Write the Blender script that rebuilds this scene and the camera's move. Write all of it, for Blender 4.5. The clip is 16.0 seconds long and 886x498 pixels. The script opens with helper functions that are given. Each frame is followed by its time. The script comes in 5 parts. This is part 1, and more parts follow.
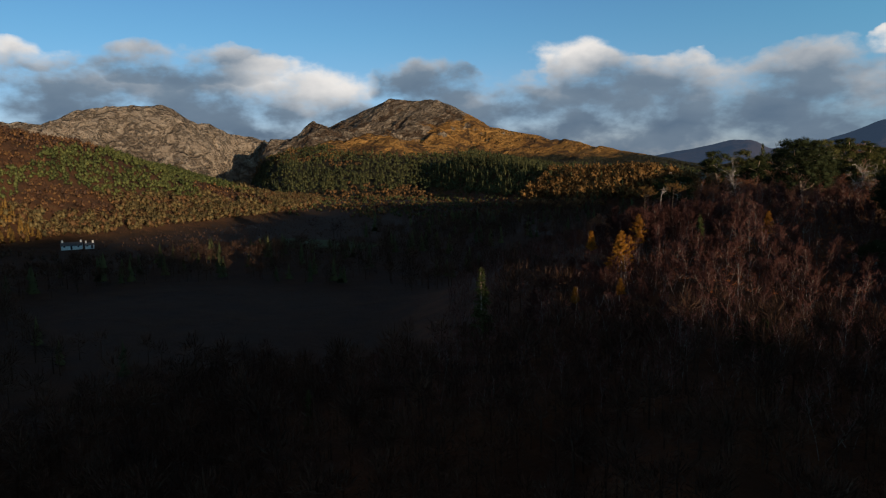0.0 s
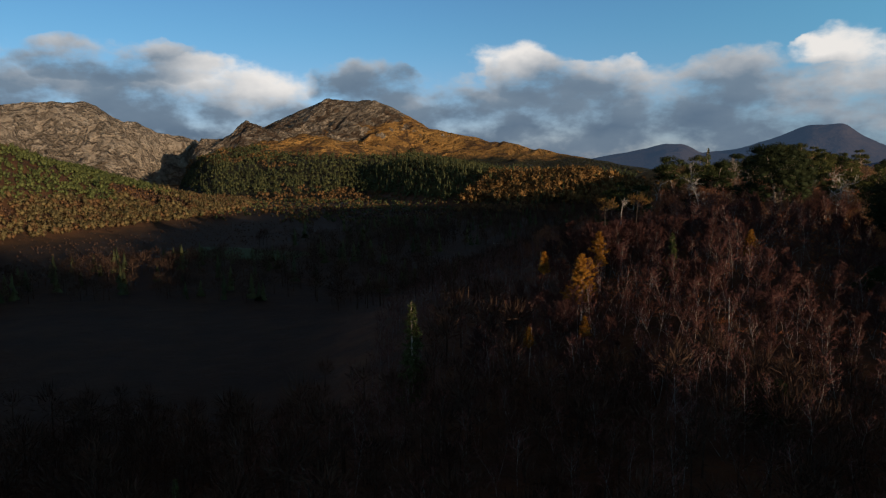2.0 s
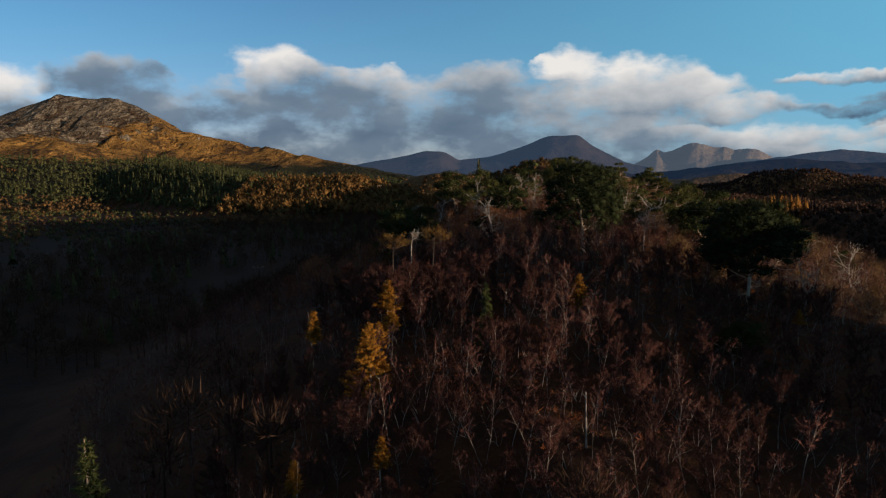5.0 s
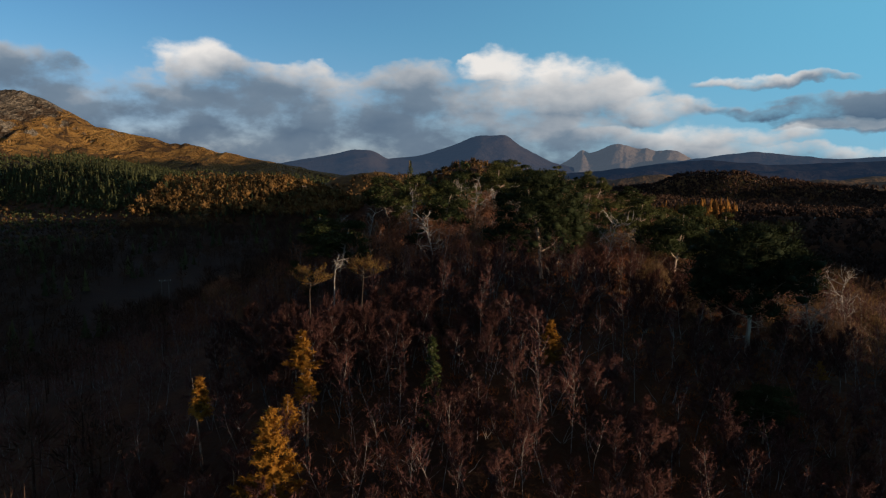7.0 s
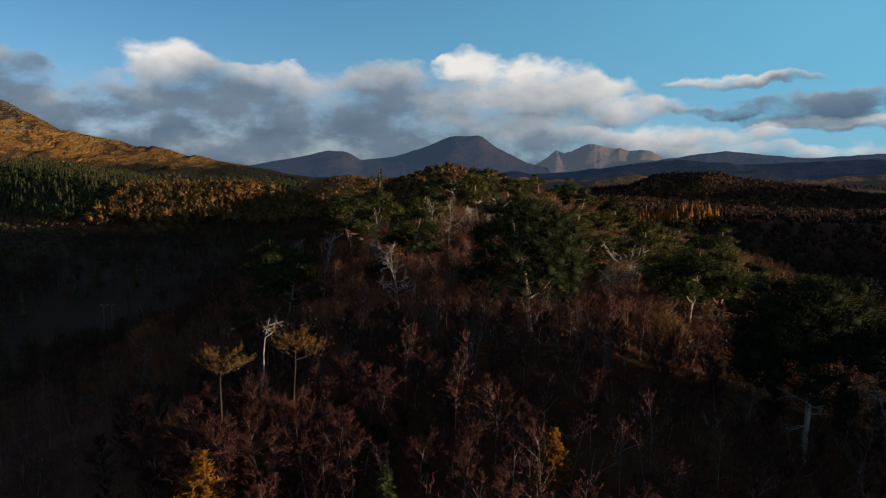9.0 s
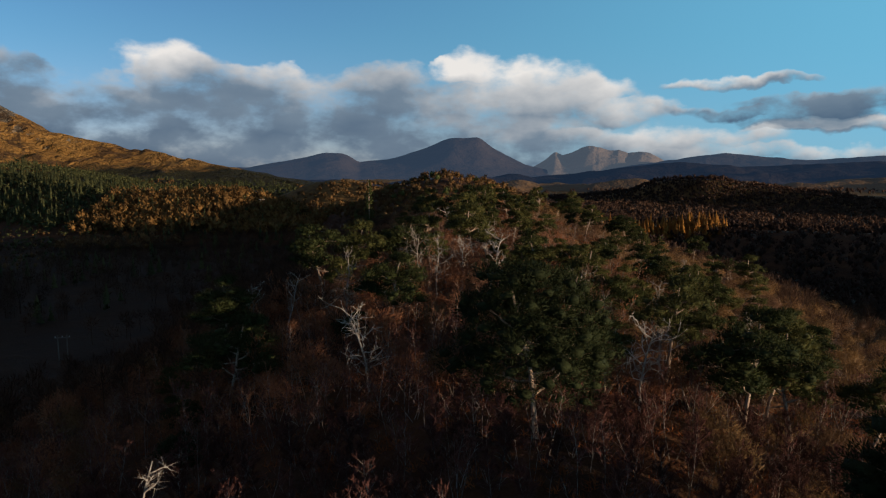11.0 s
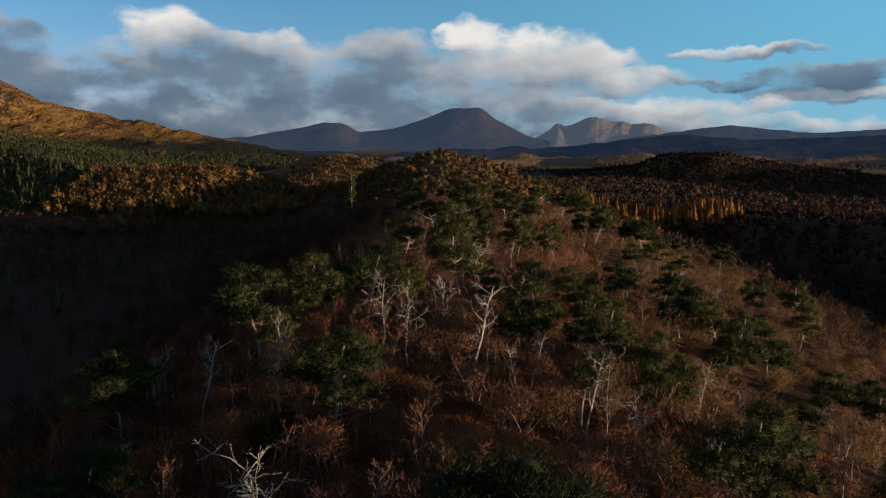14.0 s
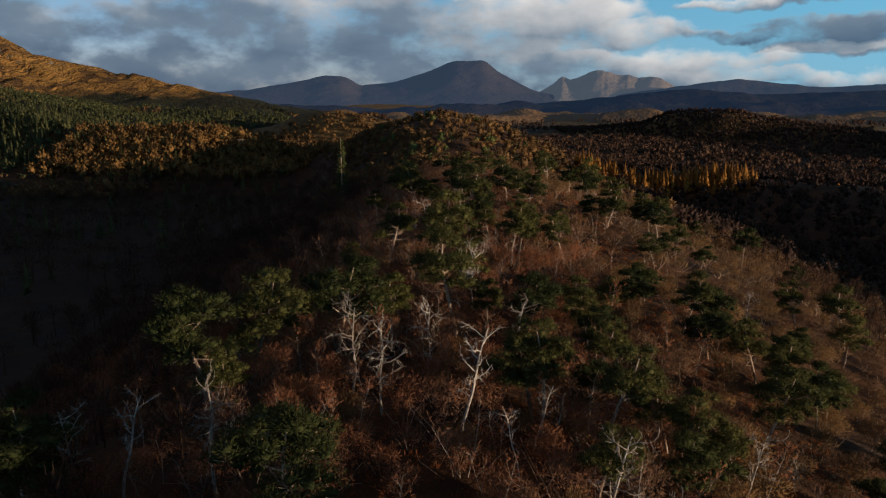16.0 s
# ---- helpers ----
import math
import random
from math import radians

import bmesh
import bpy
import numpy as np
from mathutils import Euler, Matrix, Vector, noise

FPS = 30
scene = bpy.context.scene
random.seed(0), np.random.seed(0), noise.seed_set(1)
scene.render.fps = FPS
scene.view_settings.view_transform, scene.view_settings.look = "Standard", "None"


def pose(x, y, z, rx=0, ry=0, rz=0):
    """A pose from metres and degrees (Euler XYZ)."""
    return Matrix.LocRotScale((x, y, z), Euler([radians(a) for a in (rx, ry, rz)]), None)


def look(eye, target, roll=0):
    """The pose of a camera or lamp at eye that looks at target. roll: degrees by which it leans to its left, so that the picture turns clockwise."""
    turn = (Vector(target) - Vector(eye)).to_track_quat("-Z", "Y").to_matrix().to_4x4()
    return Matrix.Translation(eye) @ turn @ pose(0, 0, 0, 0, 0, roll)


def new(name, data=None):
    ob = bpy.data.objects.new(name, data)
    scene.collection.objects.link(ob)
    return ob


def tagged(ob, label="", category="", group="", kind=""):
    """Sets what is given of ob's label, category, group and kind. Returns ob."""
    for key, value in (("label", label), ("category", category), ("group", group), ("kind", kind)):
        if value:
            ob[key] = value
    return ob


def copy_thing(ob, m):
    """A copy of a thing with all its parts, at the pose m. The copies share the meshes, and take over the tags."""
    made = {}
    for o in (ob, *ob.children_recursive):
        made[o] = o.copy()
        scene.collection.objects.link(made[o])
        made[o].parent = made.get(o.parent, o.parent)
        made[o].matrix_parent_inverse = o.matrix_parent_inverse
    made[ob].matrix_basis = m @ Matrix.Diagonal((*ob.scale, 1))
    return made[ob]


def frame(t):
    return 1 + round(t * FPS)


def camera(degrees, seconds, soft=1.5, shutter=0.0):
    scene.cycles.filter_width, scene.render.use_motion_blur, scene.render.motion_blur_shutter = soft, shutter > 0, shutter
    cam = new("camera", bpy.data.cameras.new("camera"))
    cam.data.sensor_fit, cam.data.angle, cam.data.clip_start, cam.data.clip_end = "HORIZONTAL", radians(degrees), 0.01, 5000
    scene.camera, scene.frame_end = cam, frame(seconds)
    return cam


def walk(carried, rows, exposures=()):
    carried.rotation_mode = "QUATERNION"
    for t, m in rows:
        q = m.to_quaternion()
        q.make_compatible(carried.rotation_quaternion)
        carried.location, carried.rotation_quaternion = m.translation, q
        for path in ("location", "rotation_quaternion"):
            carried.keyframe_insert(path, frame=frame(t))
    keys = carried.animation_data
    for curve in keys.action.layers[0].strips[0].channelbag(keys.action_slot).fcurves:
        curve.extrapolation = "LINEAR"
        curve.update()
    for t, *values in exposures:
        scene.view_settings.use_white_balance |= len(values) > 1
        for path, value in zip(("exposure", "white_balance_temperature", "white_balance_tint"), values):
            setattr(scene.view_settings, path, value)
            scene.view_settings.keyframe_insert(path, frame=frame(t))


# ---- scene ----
cam = camera(64.0, 16.0, 1.2)
PATH = [
    (0, (50.287, 1.248, 85.462), (49.24, 2.936, 85.229), -1.0),
    (0.5, (47.482, 6.219, 85.486), (46.461, 7.924, 85.254), -0.9),
    (1, (45.055, 11.491, 85.619), (44.063, 13.212, 85.387), -0.8),
    (1.5, (42.546, 16.916, 85.906), (41.594, 18.659, 85.677), -0.9),
    (2, (40.118, 22.399, 86.323), (39.219, 24.17, 86.092), -0.6),
    (2.5, (37.921, 27.699, 86.75), (37.082, 29.5, 86.518), -0.6),
    (3, (35.786, 33.142, 87.212), (35.021, 34.976, 86.984), -0.5),
    (3.5, (33.863, 38.462, 87.675), (33.196, 40.334, 87.449), -0.3),
    (4, (32.246, 43.779, 88.048), (31.702, 45.691, 87.826), -0.4),
    (4.5, (30.76, 48.859, 88.396), (30.355, 50.805, 88.174), -0.3),
    (5, (29.437, 53.865, 88.658), (29.154, 55.832, 88.437), -0.3),
    (7.5, (26.224, 78.318, 90.768), (26.166, 80.304, 90.543), 0.1),
    (8, (26.42, 83.129, 91.488), (26.391, 85.116, 91.263), -0.0),
    (8.5, (26.517, 87.912, 92.341), (26.498, 89.899, 92.118), -0.1),
    (9, (26.679, 92.639, 93.228), (26.664, 94.627, 93.004), -0.2),
    (11.5, (29.024, 118.44, 98.5), (29.014, 120.428, 98.28), -0.2),
    (12, (29.594, 123.289, 99.671), (29.583, 125.277, 99.451), -0.1),
    (12.5, (30.245, 128.381, 100.799), (30.233, 130.368, 100.575), -0.2),
    (13, (30.821, 133.036, 101.914), (30.808, 135.021, 101.67), -0.1),
    (13.5, (31.35, 137.944, 102.991), (31.337, 139.926, 102.716), -0.1),
    (14, (31.793, 142.609, 103.959), (31.779, 144.586, 103.655), 0.1),
    (14.5, (32.281, 147.288, 104.987), (32.266, 149.259, 104.65), 0.1),
    (15, (32.741, 151.86, 106.045), (32.724, 153.825, 105.676), 0.2),
    (15.5, (33.15, 156.453, 107.063), (33.132, 158.411, 106.66), 0.2),
    (16, (33.562, 160.753, 108.05), (33.541, 162.706, 107.62), 0.2),
]
walk(cam, [(t, look(eye, target, roll)) for t, eye, target, roll in PATH], [(0, 0.55), (16, 0.55)])


# ---- world: low winter sun, blue sky with a bank of broken cloud ----
SUN_AZ, SUN_EL = radians(117), radians(4.9)
SUN_DIR = Vector((math.sin(SUN_AZ) * math.cos(SUN_EL), math.cos(SUN_AZ) * math.cos(SUN_EL), math.sin(SUN_EL)))

world = bpy.data.worlds.new("sky")
scene.world = world
world.use_nodes = True
wt = world.node_tree
wt.nodes.clear()


def wn(kind, **values):
    n = wt.nodes.new(kind)
    for key, value in values.items():
        setattr(n, key, value)
    return n


def wire(tree, a, b):
    tree.links.new(a, b)


def feed(tree, socket, value):
    if isinstance(value, bpy.types.NodeSocket):
        tree.links.new(value, socket)
    elif value is not None:
        socket.default_value = value


def wmath(op, a, b=None, c=None, clamp=False):
    n = wn("ShaderNodeMath", operation=op, use_clamp=clamp)
    for socket, value in zip(n.inputs, (a, b, c)):
        feed(wt, socket, value)
    return n.outputs[0]


def wmix(fac, a, b):
    n = wn("ShaderNodeMix", data_type="RGBA")
    feed(wt, n.inputs[0], fac)
    feed(wt, n.inputs[6], a)
    feed(wt, n.inputs[7], b)
    return n.outputs[2]


sky = wn("ShaderNodeTexSky", sky_type="NISHITA")
sky.sun_disc = False
sky.sun_elevation, sky.sun_rotation = radians(14), SUN_AZ
sky.air_density, sky.dust_density, sky.ozone_density = 1.0, 0.15, 2.5
ray_way = wn("ShaderNodeTexCoord").outputs["Generated"]
sep = wn("ShaderNodeSeparateXYZ")
wire(wt, ray_way, sep.inputs[0])
azimuth = wmath("MULTIPLY", wmath("ARCTAN2", sep.outputs[0], sep.outputs[1]), 57.2958)
elevation = wmath("MULTIPLY", wmath("ARCSINE", sep.outputs[2]), 57.2958)
flat = wn("ShaderNodeCombineXYZ")
wire(wt, azimuth, flat.inputs[0])
wire(wt, elevation, flat.inputs[1])
flat = flat.outputs[0]


def wnoise(scale, detail, stretch, shift=(0, 0, 0), rough=0.55):
    m = wn("ShaderNodeVectorMath", operation="MULTIPLY_ADD")
    wire(wt, flat, m.inputs[0])
    m.inputs[1].default_value, m.inputs[2].default_value = stretch, shift
    n = wn("ShaderNodeTexNoise", noise_dimensions="2D")
    wire(wt, m.outputs[0], n.inputs["Vector"])
    n.inputs["Scale"].default_value, n.inputs["Detail"].default_value = scale, detail
    n.inputs["Roughness"].default_value = rough
    return n


warp = wnoise(0.28, 4, (1, 1.3, 1), (0, 0, 0), 0.5)
warped = wn("ShaderNodeVectorMath", operation="MULTIPLY_ADD")
wire(wt, warp.outputs["Color"], warped.inputs[0])
warped.inputs[1].default_value = (3.2, 1.8, 0)
shift0 = wn("ShaderNodeVectorMath", operation="ADD")
wire(wt, flat, shift0.inputs[0])
shift0.inputs[1].default_value = (-1.6, -0.9, 0)
wire(wt, shift0.outputs[0], warped.inputs[2])
cloud_at = warped.outputs[0]

# cloud banks: azimuth, elevation, half width, half height, brightness
CLOUDS = [
    (1.8, 8.3, 2.8, 1.6, 1.15), (6.0, 6.6, 6.5, 2.6, 0.82), (3.0, 4.6, 8.0, 2.2, 0.56), (11.5, 5.2, 4.5, 2.2, 0.66), (-3.5, 6.2, 5.5, 2.4, 0.50),
    (-21.5, 8.0, 3.6, 2.0, 0.84), (-18.0, 6.8, 6.0, 2.2, 0.50), (-14.5, 6.9, 4.2, 1.5, 0.66), (-8.5, 4.2, 13.0, 3.6, 0.42),
    (-24.0, 4.2, 12.0, 3.4, 0.36), (17.0, 1.9, 10.0, 1.6, 0.66), (26.5, 4.2, 6.0, 1.5, 0.3), (20.5, 4.1, 3.8, 0.7, 0.36),
    (21.5, 6.4, 6.0, 0.50, 0.68), (-43.5, 6.4, 7.5, 2.4, 0.86), (-55.0, 4.8, 13.0, 3.4, 0.36), (-43.0, 3.2, 10.0, 2.4, 0.32),
    (-62.0, 8.0, 4.5, 1.2, 0.8), (-50.5, 7.8, 8.0, 1.7, 0.45), (3.0, 2.2, 12.0, 2.2, 0.42), (-20.0, 0.8, 40.0, 2.2, 0.27),
]
CLOUDS += [(26.0, 1.0, 14.0, 0.9, 0.62), (29.0, 3.0, 7.0, 0.6, 0.66), (14.5, 4.4, 4.0, 1.4, 0.7), (-33.0, 6.4, 5.0, 2.0, 0.36), (33.0, 5.0, 6.0, 1.3, 0.45), (-30.5, 3.4, 6.0, 2.4, 0.3)]
weight_sum, bright_sum = None, None
for az0, el0, ra, re, bright in CLOUDS:
    m = wn("ShaderNodeVectorMath", operation="MULTIPLY_ADD")
    wire(wt, cloud_at, m.inputs[0])
    m.inputs[1].default_value, m.inputs[2].default_value = (1 / ra, 1 / re, 0), (-az0 / ra, -el0 / re, 0)
    d = wn("ShaderNodeVectorMath", operation="DOT_PRODUCT")
    wire(wt, m.outputs[0], d.inputs[0])
    wire(wt, m.outputs[0], d.inputs[1])
    w = wmath("SUBTRACT", 1.0, d.outputs["Value"], clamp=True)
    weight_sum = w if weight_sum is None else wmath("ADD", weight_sum, w)
    tall = wn("ShaderNodeSeparateXYZ")
    wire(wt, m.outputs[0], tall.inputs[0])
    shade = wmath("MULTIPLY", w, wmath("MULTIPLY_ADD", tall.outputs[1], 0.34, bright + 0.04))
    bright_sum = shade if bright_sum is None else wmath("ADD", bright_sum, shade)
puff = wnoise(0.24, 7, (1, 1.8, 1), (3.1, 8.2, 0), 0.54).outputs["Fac"]
fine = wnoise(0.17, 6, (1, 2.0, 1), (9.1, 2.2, 0), 0.5).outputs["Fac"]
inside = wn("ShaderNodeMapRange", interpolation_type="SMOOTHSTEP")
wire(wt, weight_sum, inside.inputs["Value"])
inside.inputs["From Min"].default_value, inside.inputs["From Max"].default_value = 0.0, 0.22
cover = wmath("MULTIPLY", wmath("SUBTRACT", puff, 0.5), wmath("MULTIPLY", inside.outputs[0], 2.1))
cover = wmath("ADD", cover, wmath("MINIMUM", weight_sum, 0.8))
edge = wn("ShaderNodeMapRange", interpolation_type="SMOOTHSTEP")
wire(wt, cover, edge.inputs["Value"])
edge.inputs["From Min"].default_value, edge.inputs["From Max"].default_value = 0.05, 0.95
lit = wmath("DIVIDE", bright_sum, wmath("MAXIMUM", weight_sum, 0.05))
lit = wmath("ADD", lit, wmath("MULTIPLY", wmath("SUBTRACT", fine, 0.5), 0.42))
lit = wmath("ADD", lit, wmath("MULTIPLY", wmath("SUBTRACT", puff, 0.5), -0.12), clamp=True)
ramp = wn("ShaderNodeValToRGB")
wire(wt, lit, ramp.inputs[0])
els = ramp.color_ramp.elements
els[0].position, els[0].color = 0.15, (0.075, 0.122, 0.192, 1)
els[1].position, els[1].color = 1.0, (0.86, 0.82, 0.78, 1)
mid = els.new(0.5)
mid.color = (0.165, 0.222, 0.290, 1)
SKY_GAIN = 0.085
sky_light = wn("ShaderNodeVectorMath", operation="MULTIPLY")
wire(wt, sky.outputs[0], sky_light.inputs[0])
low_air = wn("ShaderNodeMapRange", interpolation_type="SMOOTHSTEP")
wire(wt, elevation, low_air.inputs["Value"])
low_air.inputs["From Min"].default_value, low_air.inputs["From Max"].default_value = 0.0, 11.0
tint = wmix(low_air.outputs[0], (0.86 * SKY_GAIN, 0.86 * SKY_GAIN, 1.30 * SKY_GAIN, 1), (0.62 * SKY_GAIN, 0.98 * SKY_GAIN, 1.20 * SKY_GAIN, 1))
# an unseen grey cover is added overhead to dim and neutralise the fill light
overhead = wn("ShaderNodeMapRange", interpolation_type="SMOOTHSTEP")
wire(wt, elevation, overhead.inputs["Value"])
overhead.inputs["From Min"].default_value, overhead.inputs["From Max"].default_value = 15.0, 34.0
wire(wt, tint, sky_light.inputs[1])
# a thin high veil whitens the sky towards the sun's side
veil = wn("ShaderNodeMapRange", interpolation_type="SMOOTHSTEP")
wire(wt, azimuth, veil.inputs["Value"])
veil.inputs["From Min"].default_value, veil.inputs["From Max"].default_value = -25.0, 40.0
veil_low = wmath("MULTIPLY", veil.outputs[0], wmath("SUBTRACT", 1.0, overhead.outputs[0]))
veiled = wmix(wmath("MULTIPLY", veil_low, 0.75), sky_light.outputs[0], (0.165, 0.53, 0.77, 1))
shown = wmath("MULTIPLY", edge.outputs[0], 0.96)
back = wn("ShaderNodeBackground")
broken = wmix(shown, veiled, ramp.outputs[0])
wire(wt, wmix(overhead.outputs[0], broken, (0.068, 0.061, 0.072, 1)), back.inputs["Color"])
back.inputs["Strength"].default_value = 0.683
wire(wt, back.outputs[0], wn("ShaderNodeOutputWorld").inputs[0])

sun = new("sun", bpy.data.lights.new("sun", "SUN"))
sun.data.energy, sun.data.angle, sun.data.color = 3.8, radians(0.6), (1.0, 0.73, 0.50)
sun.matrix_world = look(SUN_DIR * 400, (0, 0, 0))

# ---- materials ----


def material(name, rough=0.9):
    m = bpy.data.materials.new(name)
    m.use_nodes = True
    t = m.node_tree
    b = t.nodes["Principled BSDF"]
    b.inputs["Roughness"].default_value = rough
    b.inputs["Specular IOR Level"].default_value = 0.2
    return m, t, b


def tnoise(t, scale, detail=6, rough=0.6, vec=None, stretch=None):
    n = t.nodes.new("ShaderNodeTexNoise")
    n.inputs["Scale"].default_value, n.inputs["Detail"].default_value = scale, detail
    n.inputs["Roughness"].default_value = rough
    if vec is None:
        vec = t.nodes.new("ShaderNodeNewGeometry").outputs["Position"]
    if stretch:
        s = t.nodes.new("ShaderNodeVectorMath")
        s.operation = "MULTIPLY"
        t.links.new(vec, s.inputs[0])
        s.inputs[1].default_value = stretch
        vec = s.outputs[0]
    t.links.new(vec, n.inputs["Vector"])
    return n.outputs["Fac"]


def cracks(t, scale, wide):
    """1 along a net of thin wandering lines, 0 between them."""
    v = tmath(t, "ABSOLUTE", tmath(t, "SUBTRACT", tnoise(t, scale, 5, 0.6), 0.5))
    return tmath(t, "SUBTRACT", 1.0, smooth(t, v, 0.0, wide))


def tramp(t, fac, stops):
    r = t.nodes.new("ShaderNodeValToRGB")
    t.links.new(fac, r.inputs[0])
    e = r.color_ramp.elements
    e[0].position, e[0].color = stops[0][0], (*stops[0][1], 1)
    e[1].position, e[1].color = stops[-1][0], (*stops[-1][1], 1)
    for p, c in stops[1:-1]:
        e.new(p).color = (*c, 1)
    return r.outputs[0]


def tmix(t, fac, a, b, mode="MIX"):
    n = t.nodes.new("ShaderNodeMix")
    n.data_type, n.blend_type = "RGBA", mode
    feed(t, n.inputs[0], fac)
    feed(t, n.inputs[6], a if isinstance(a, bpy.types.NodeSocket) else (*a, 1))
    feed(t, n.inputs[7], b if isinstance(b, bpy.types.NodeSocket) else (*b, 1))
    return n.outputs[2]


def tmath(t, op, a, b=None, clamp=False):
    n = t.nodes.new("ShaderNodeMath")
    n.operation, n.use_clamp = op, clamp
    feed(t, n.inputs[0], a)
    feed(t, n.inputs[1], b)
    return n.outputs[0]


def smooth(t, value, low, high):
    n = t.nodes.new("ShaderNodeMapRange")
    n.interpolation_type = "SMOOTHSTEP"
    t.links.new(value, n.inputs["Value"])
    n.inputs["From Min"].default_value, n.inputs["From Max"].default_value = low, high
    return n.outputs[0]


def tbump(t, b, height, strength, distance):
    n = t.nodes.new("ShaderNodeBump")
    n.inputs["Strength"].default_value, n.inputs["Distance"].default_value = strength, distance
    t.links.new(height, n.inputs["Height"])
    t.links.new(n.outputs[0], b.inputs["Normal"])


def foliage(name, dark, light, spread=0.35, through_light=0.25, other=None):
    """Leaves, needles or twigs: colour varies from tree to tree and from clump to clump."""
    m, t, b = material(name, 0.85)
    info = t.nodes.new("ShaderNodeObjectInfo").outputs["Random"]
    island = t.nodes.new("ShaderNodeNewGeometry").outputs["Random Per Island"]
    patch = tnoise(t, 0.6, 3)
    tone = t.nodes.new("ShaderNodeAttribute")
    tone.attribute_name = "tone"
    tone = tone.outputs["Fac"]
    f = tmath(t, "ADD", tmath(t, "MULTIPLY", island, 0.2), tmath(t, "MULTIPLY", info, spread))
    stand = tnoise(t, 0.035, 3)
    f = tmath(t, "ADD", f, tmath(t, "MULTIPLY", patch, 0.25))
    f = tmath(t, "ADD", f, tmath(t, "MULTIPLY", tone, 0.75))
    f = tmath(t, "ADD", f, tmath(t, "MULTIPLY", tmath(t, "SUBTRACT", stand, 0.5), 1.1), clamp=True)
    col = tmix(t, f, dark, light)
    if other:
        col = tmix(t, smooth(t, tmath(t, "FRACT", tmath(t, "MULTIPLY", tone, 7.3)), 0.45, 1.0), col, other)
    t.links.new(col, b.inputs["Base Color"])
    if through_light:
        tr = t.nodes.new("ShaderNodeBsdfTranslucent")
        t.links.new(col, tr.inputs["Color"])
        mix = t.nodes.new("ShaderNodeMixShader")
        mix.inputs[0].default_value = through_light
        t.links.new(b.outputs[0], mix.inputs[1])
        t.links.new(tr.outputs[0], mix.inputs[2])
        t.links.new(mix.outputs[0], t.nodes["Material Output"].inputs["Surface"])
    return m


def bark(name, dark, light, scale=6.0, stretch=(1, 1, 0.3)):
    m, t, b = material(name, 0.9)
    n = tnoise(t, scale, 6, 0.65, stretch=stretch)
    info = t.nodes.new("ShaderNodeObjectInfo").outputs["Random"]
    f = tmath(t, "ADD", n, tmath(t, "MULTIPLY", tmath(t, "SUBTRACT", info, 0.5), 0.3), clamp=True)
    t.links.new(tramp(t, f, [(0.32, dark), (0.62, light)]), b.inputs["Base Color"])
    tbump(t, b, n, 0.5, 0.03)
    return m


MAT_PINE_NEEDLES = foliage("pine needles", (0.014, 0.024, 0.008), (0.068, 0.080, 0.024))
# darker copy of the pine needles, for the two domed pines
MAT_PINE_DARK = foliage("darker pine needles", (0.009, 0.016, 0.006), (0.040, 0.052, 0.017))
# lighter copy of the pine needles: the sunlit tone is put into its colour
MAT_PINE_OLIVE = foliage("sunlit olive needles", (0.038, 0.046, 0.014), (0.130, 0.128, 0.038))
MAT_LARCH = foliage("golden larch needles", (0.21, 0.095, 0.013), (0.44, 0.215, 0.032), through_light=0.35)
MAT_LARCH_FAN = foliage("golden larch sprays", (0.20, 0.115, 0.030), (0.46, 0.27, 0.075))
MAT_SPRUCE = foliage("spruce needles", (0.035, 0.055, 0.018), (0.13, 0.14, 0.04))
MAT_TWIG_RED = foliage("birch twigs", (0.046, 0.020, 0.017), (0.15, 0.065, 0.052), through_light=0.0)
MAT_TWIG_OLIVE = foliage("oak and willow twigs", (0.085, 0.056, 0.028), (0.26, 0.155, 0.066), through_light=0.2, other=(0.17, 0.098, 0.060))
MAT_SCRUB_RUST = foliage("rust scrub twigs", (0.14, 0.061, 0.034), (0.34, 0.150, 0.076), through_light=0.2, other=(0.22, 0.125, 0.080))
MAT_BRACKEN = foliage("dead bracken", (0.13, 0.046, 0.020), (0.36, 0.130, 0.046))
MAT_PINE_BARK = bark("pine bark", (0.12, 0.088, 0.068), (0.46, 0.35, 0.27))
MAT_LARCH_BARK = bark("larch bark", (0.03, 0.023, 0.018), (0.075, 0.056, 0.044))
MAT_BIRCH_BARK = bark("birch bark", (0.05, 0.040, 0.035), (0.30, 0.26, 0.23), 3.0, (1, 1, 1.2))
MAT_DEAD_WOOD = bark("weathered dead wood", (0.12, 0.10, 0.085), (0.44, 0.40, 0.35), 5.0)
MAT_FAR_GREEN = foliage("plantation needles", (0.036, 0.055, 0.018), (0.14, 0.160, 0.050), 0.0)
MAT_FAR_RUST = foliage("far autumn crowns", (0.095, 0.052, 0.026), (0.27, 0.150, 0.060), 0.0, other=(0.15, 0.082, 0.045))
MAT_PLANTATION = foliage("dense plantation needles", (0.028, 0.040, 0.018), (0.105, 0.112, 0.042), 0.0)
MAT_FAR_BROWN = foliage("far bare crowns", (0.030, 0.018, 0.013), (0.115, 0.066, 0.042), 0.0)
MAT_FAR_OLIVE = foliage("far olive crowns", (0.070, 0.044, 0.021), (0.21, 0.120, 0.046), 0.0)
MAT_FAR_GOLD = foliage("far golden oak crowns", (0.075, 0.045, 0.018), (0.25, 0.14, 0.045), 0.0)
# copy of the far bare crowns with shade put into the colour
MAT_FAR_SHADED = foliage("bare crowns with shade in their colour", (0.020, 0.013, 0.011), (0.068, 0.040, 0.029), 0.0)
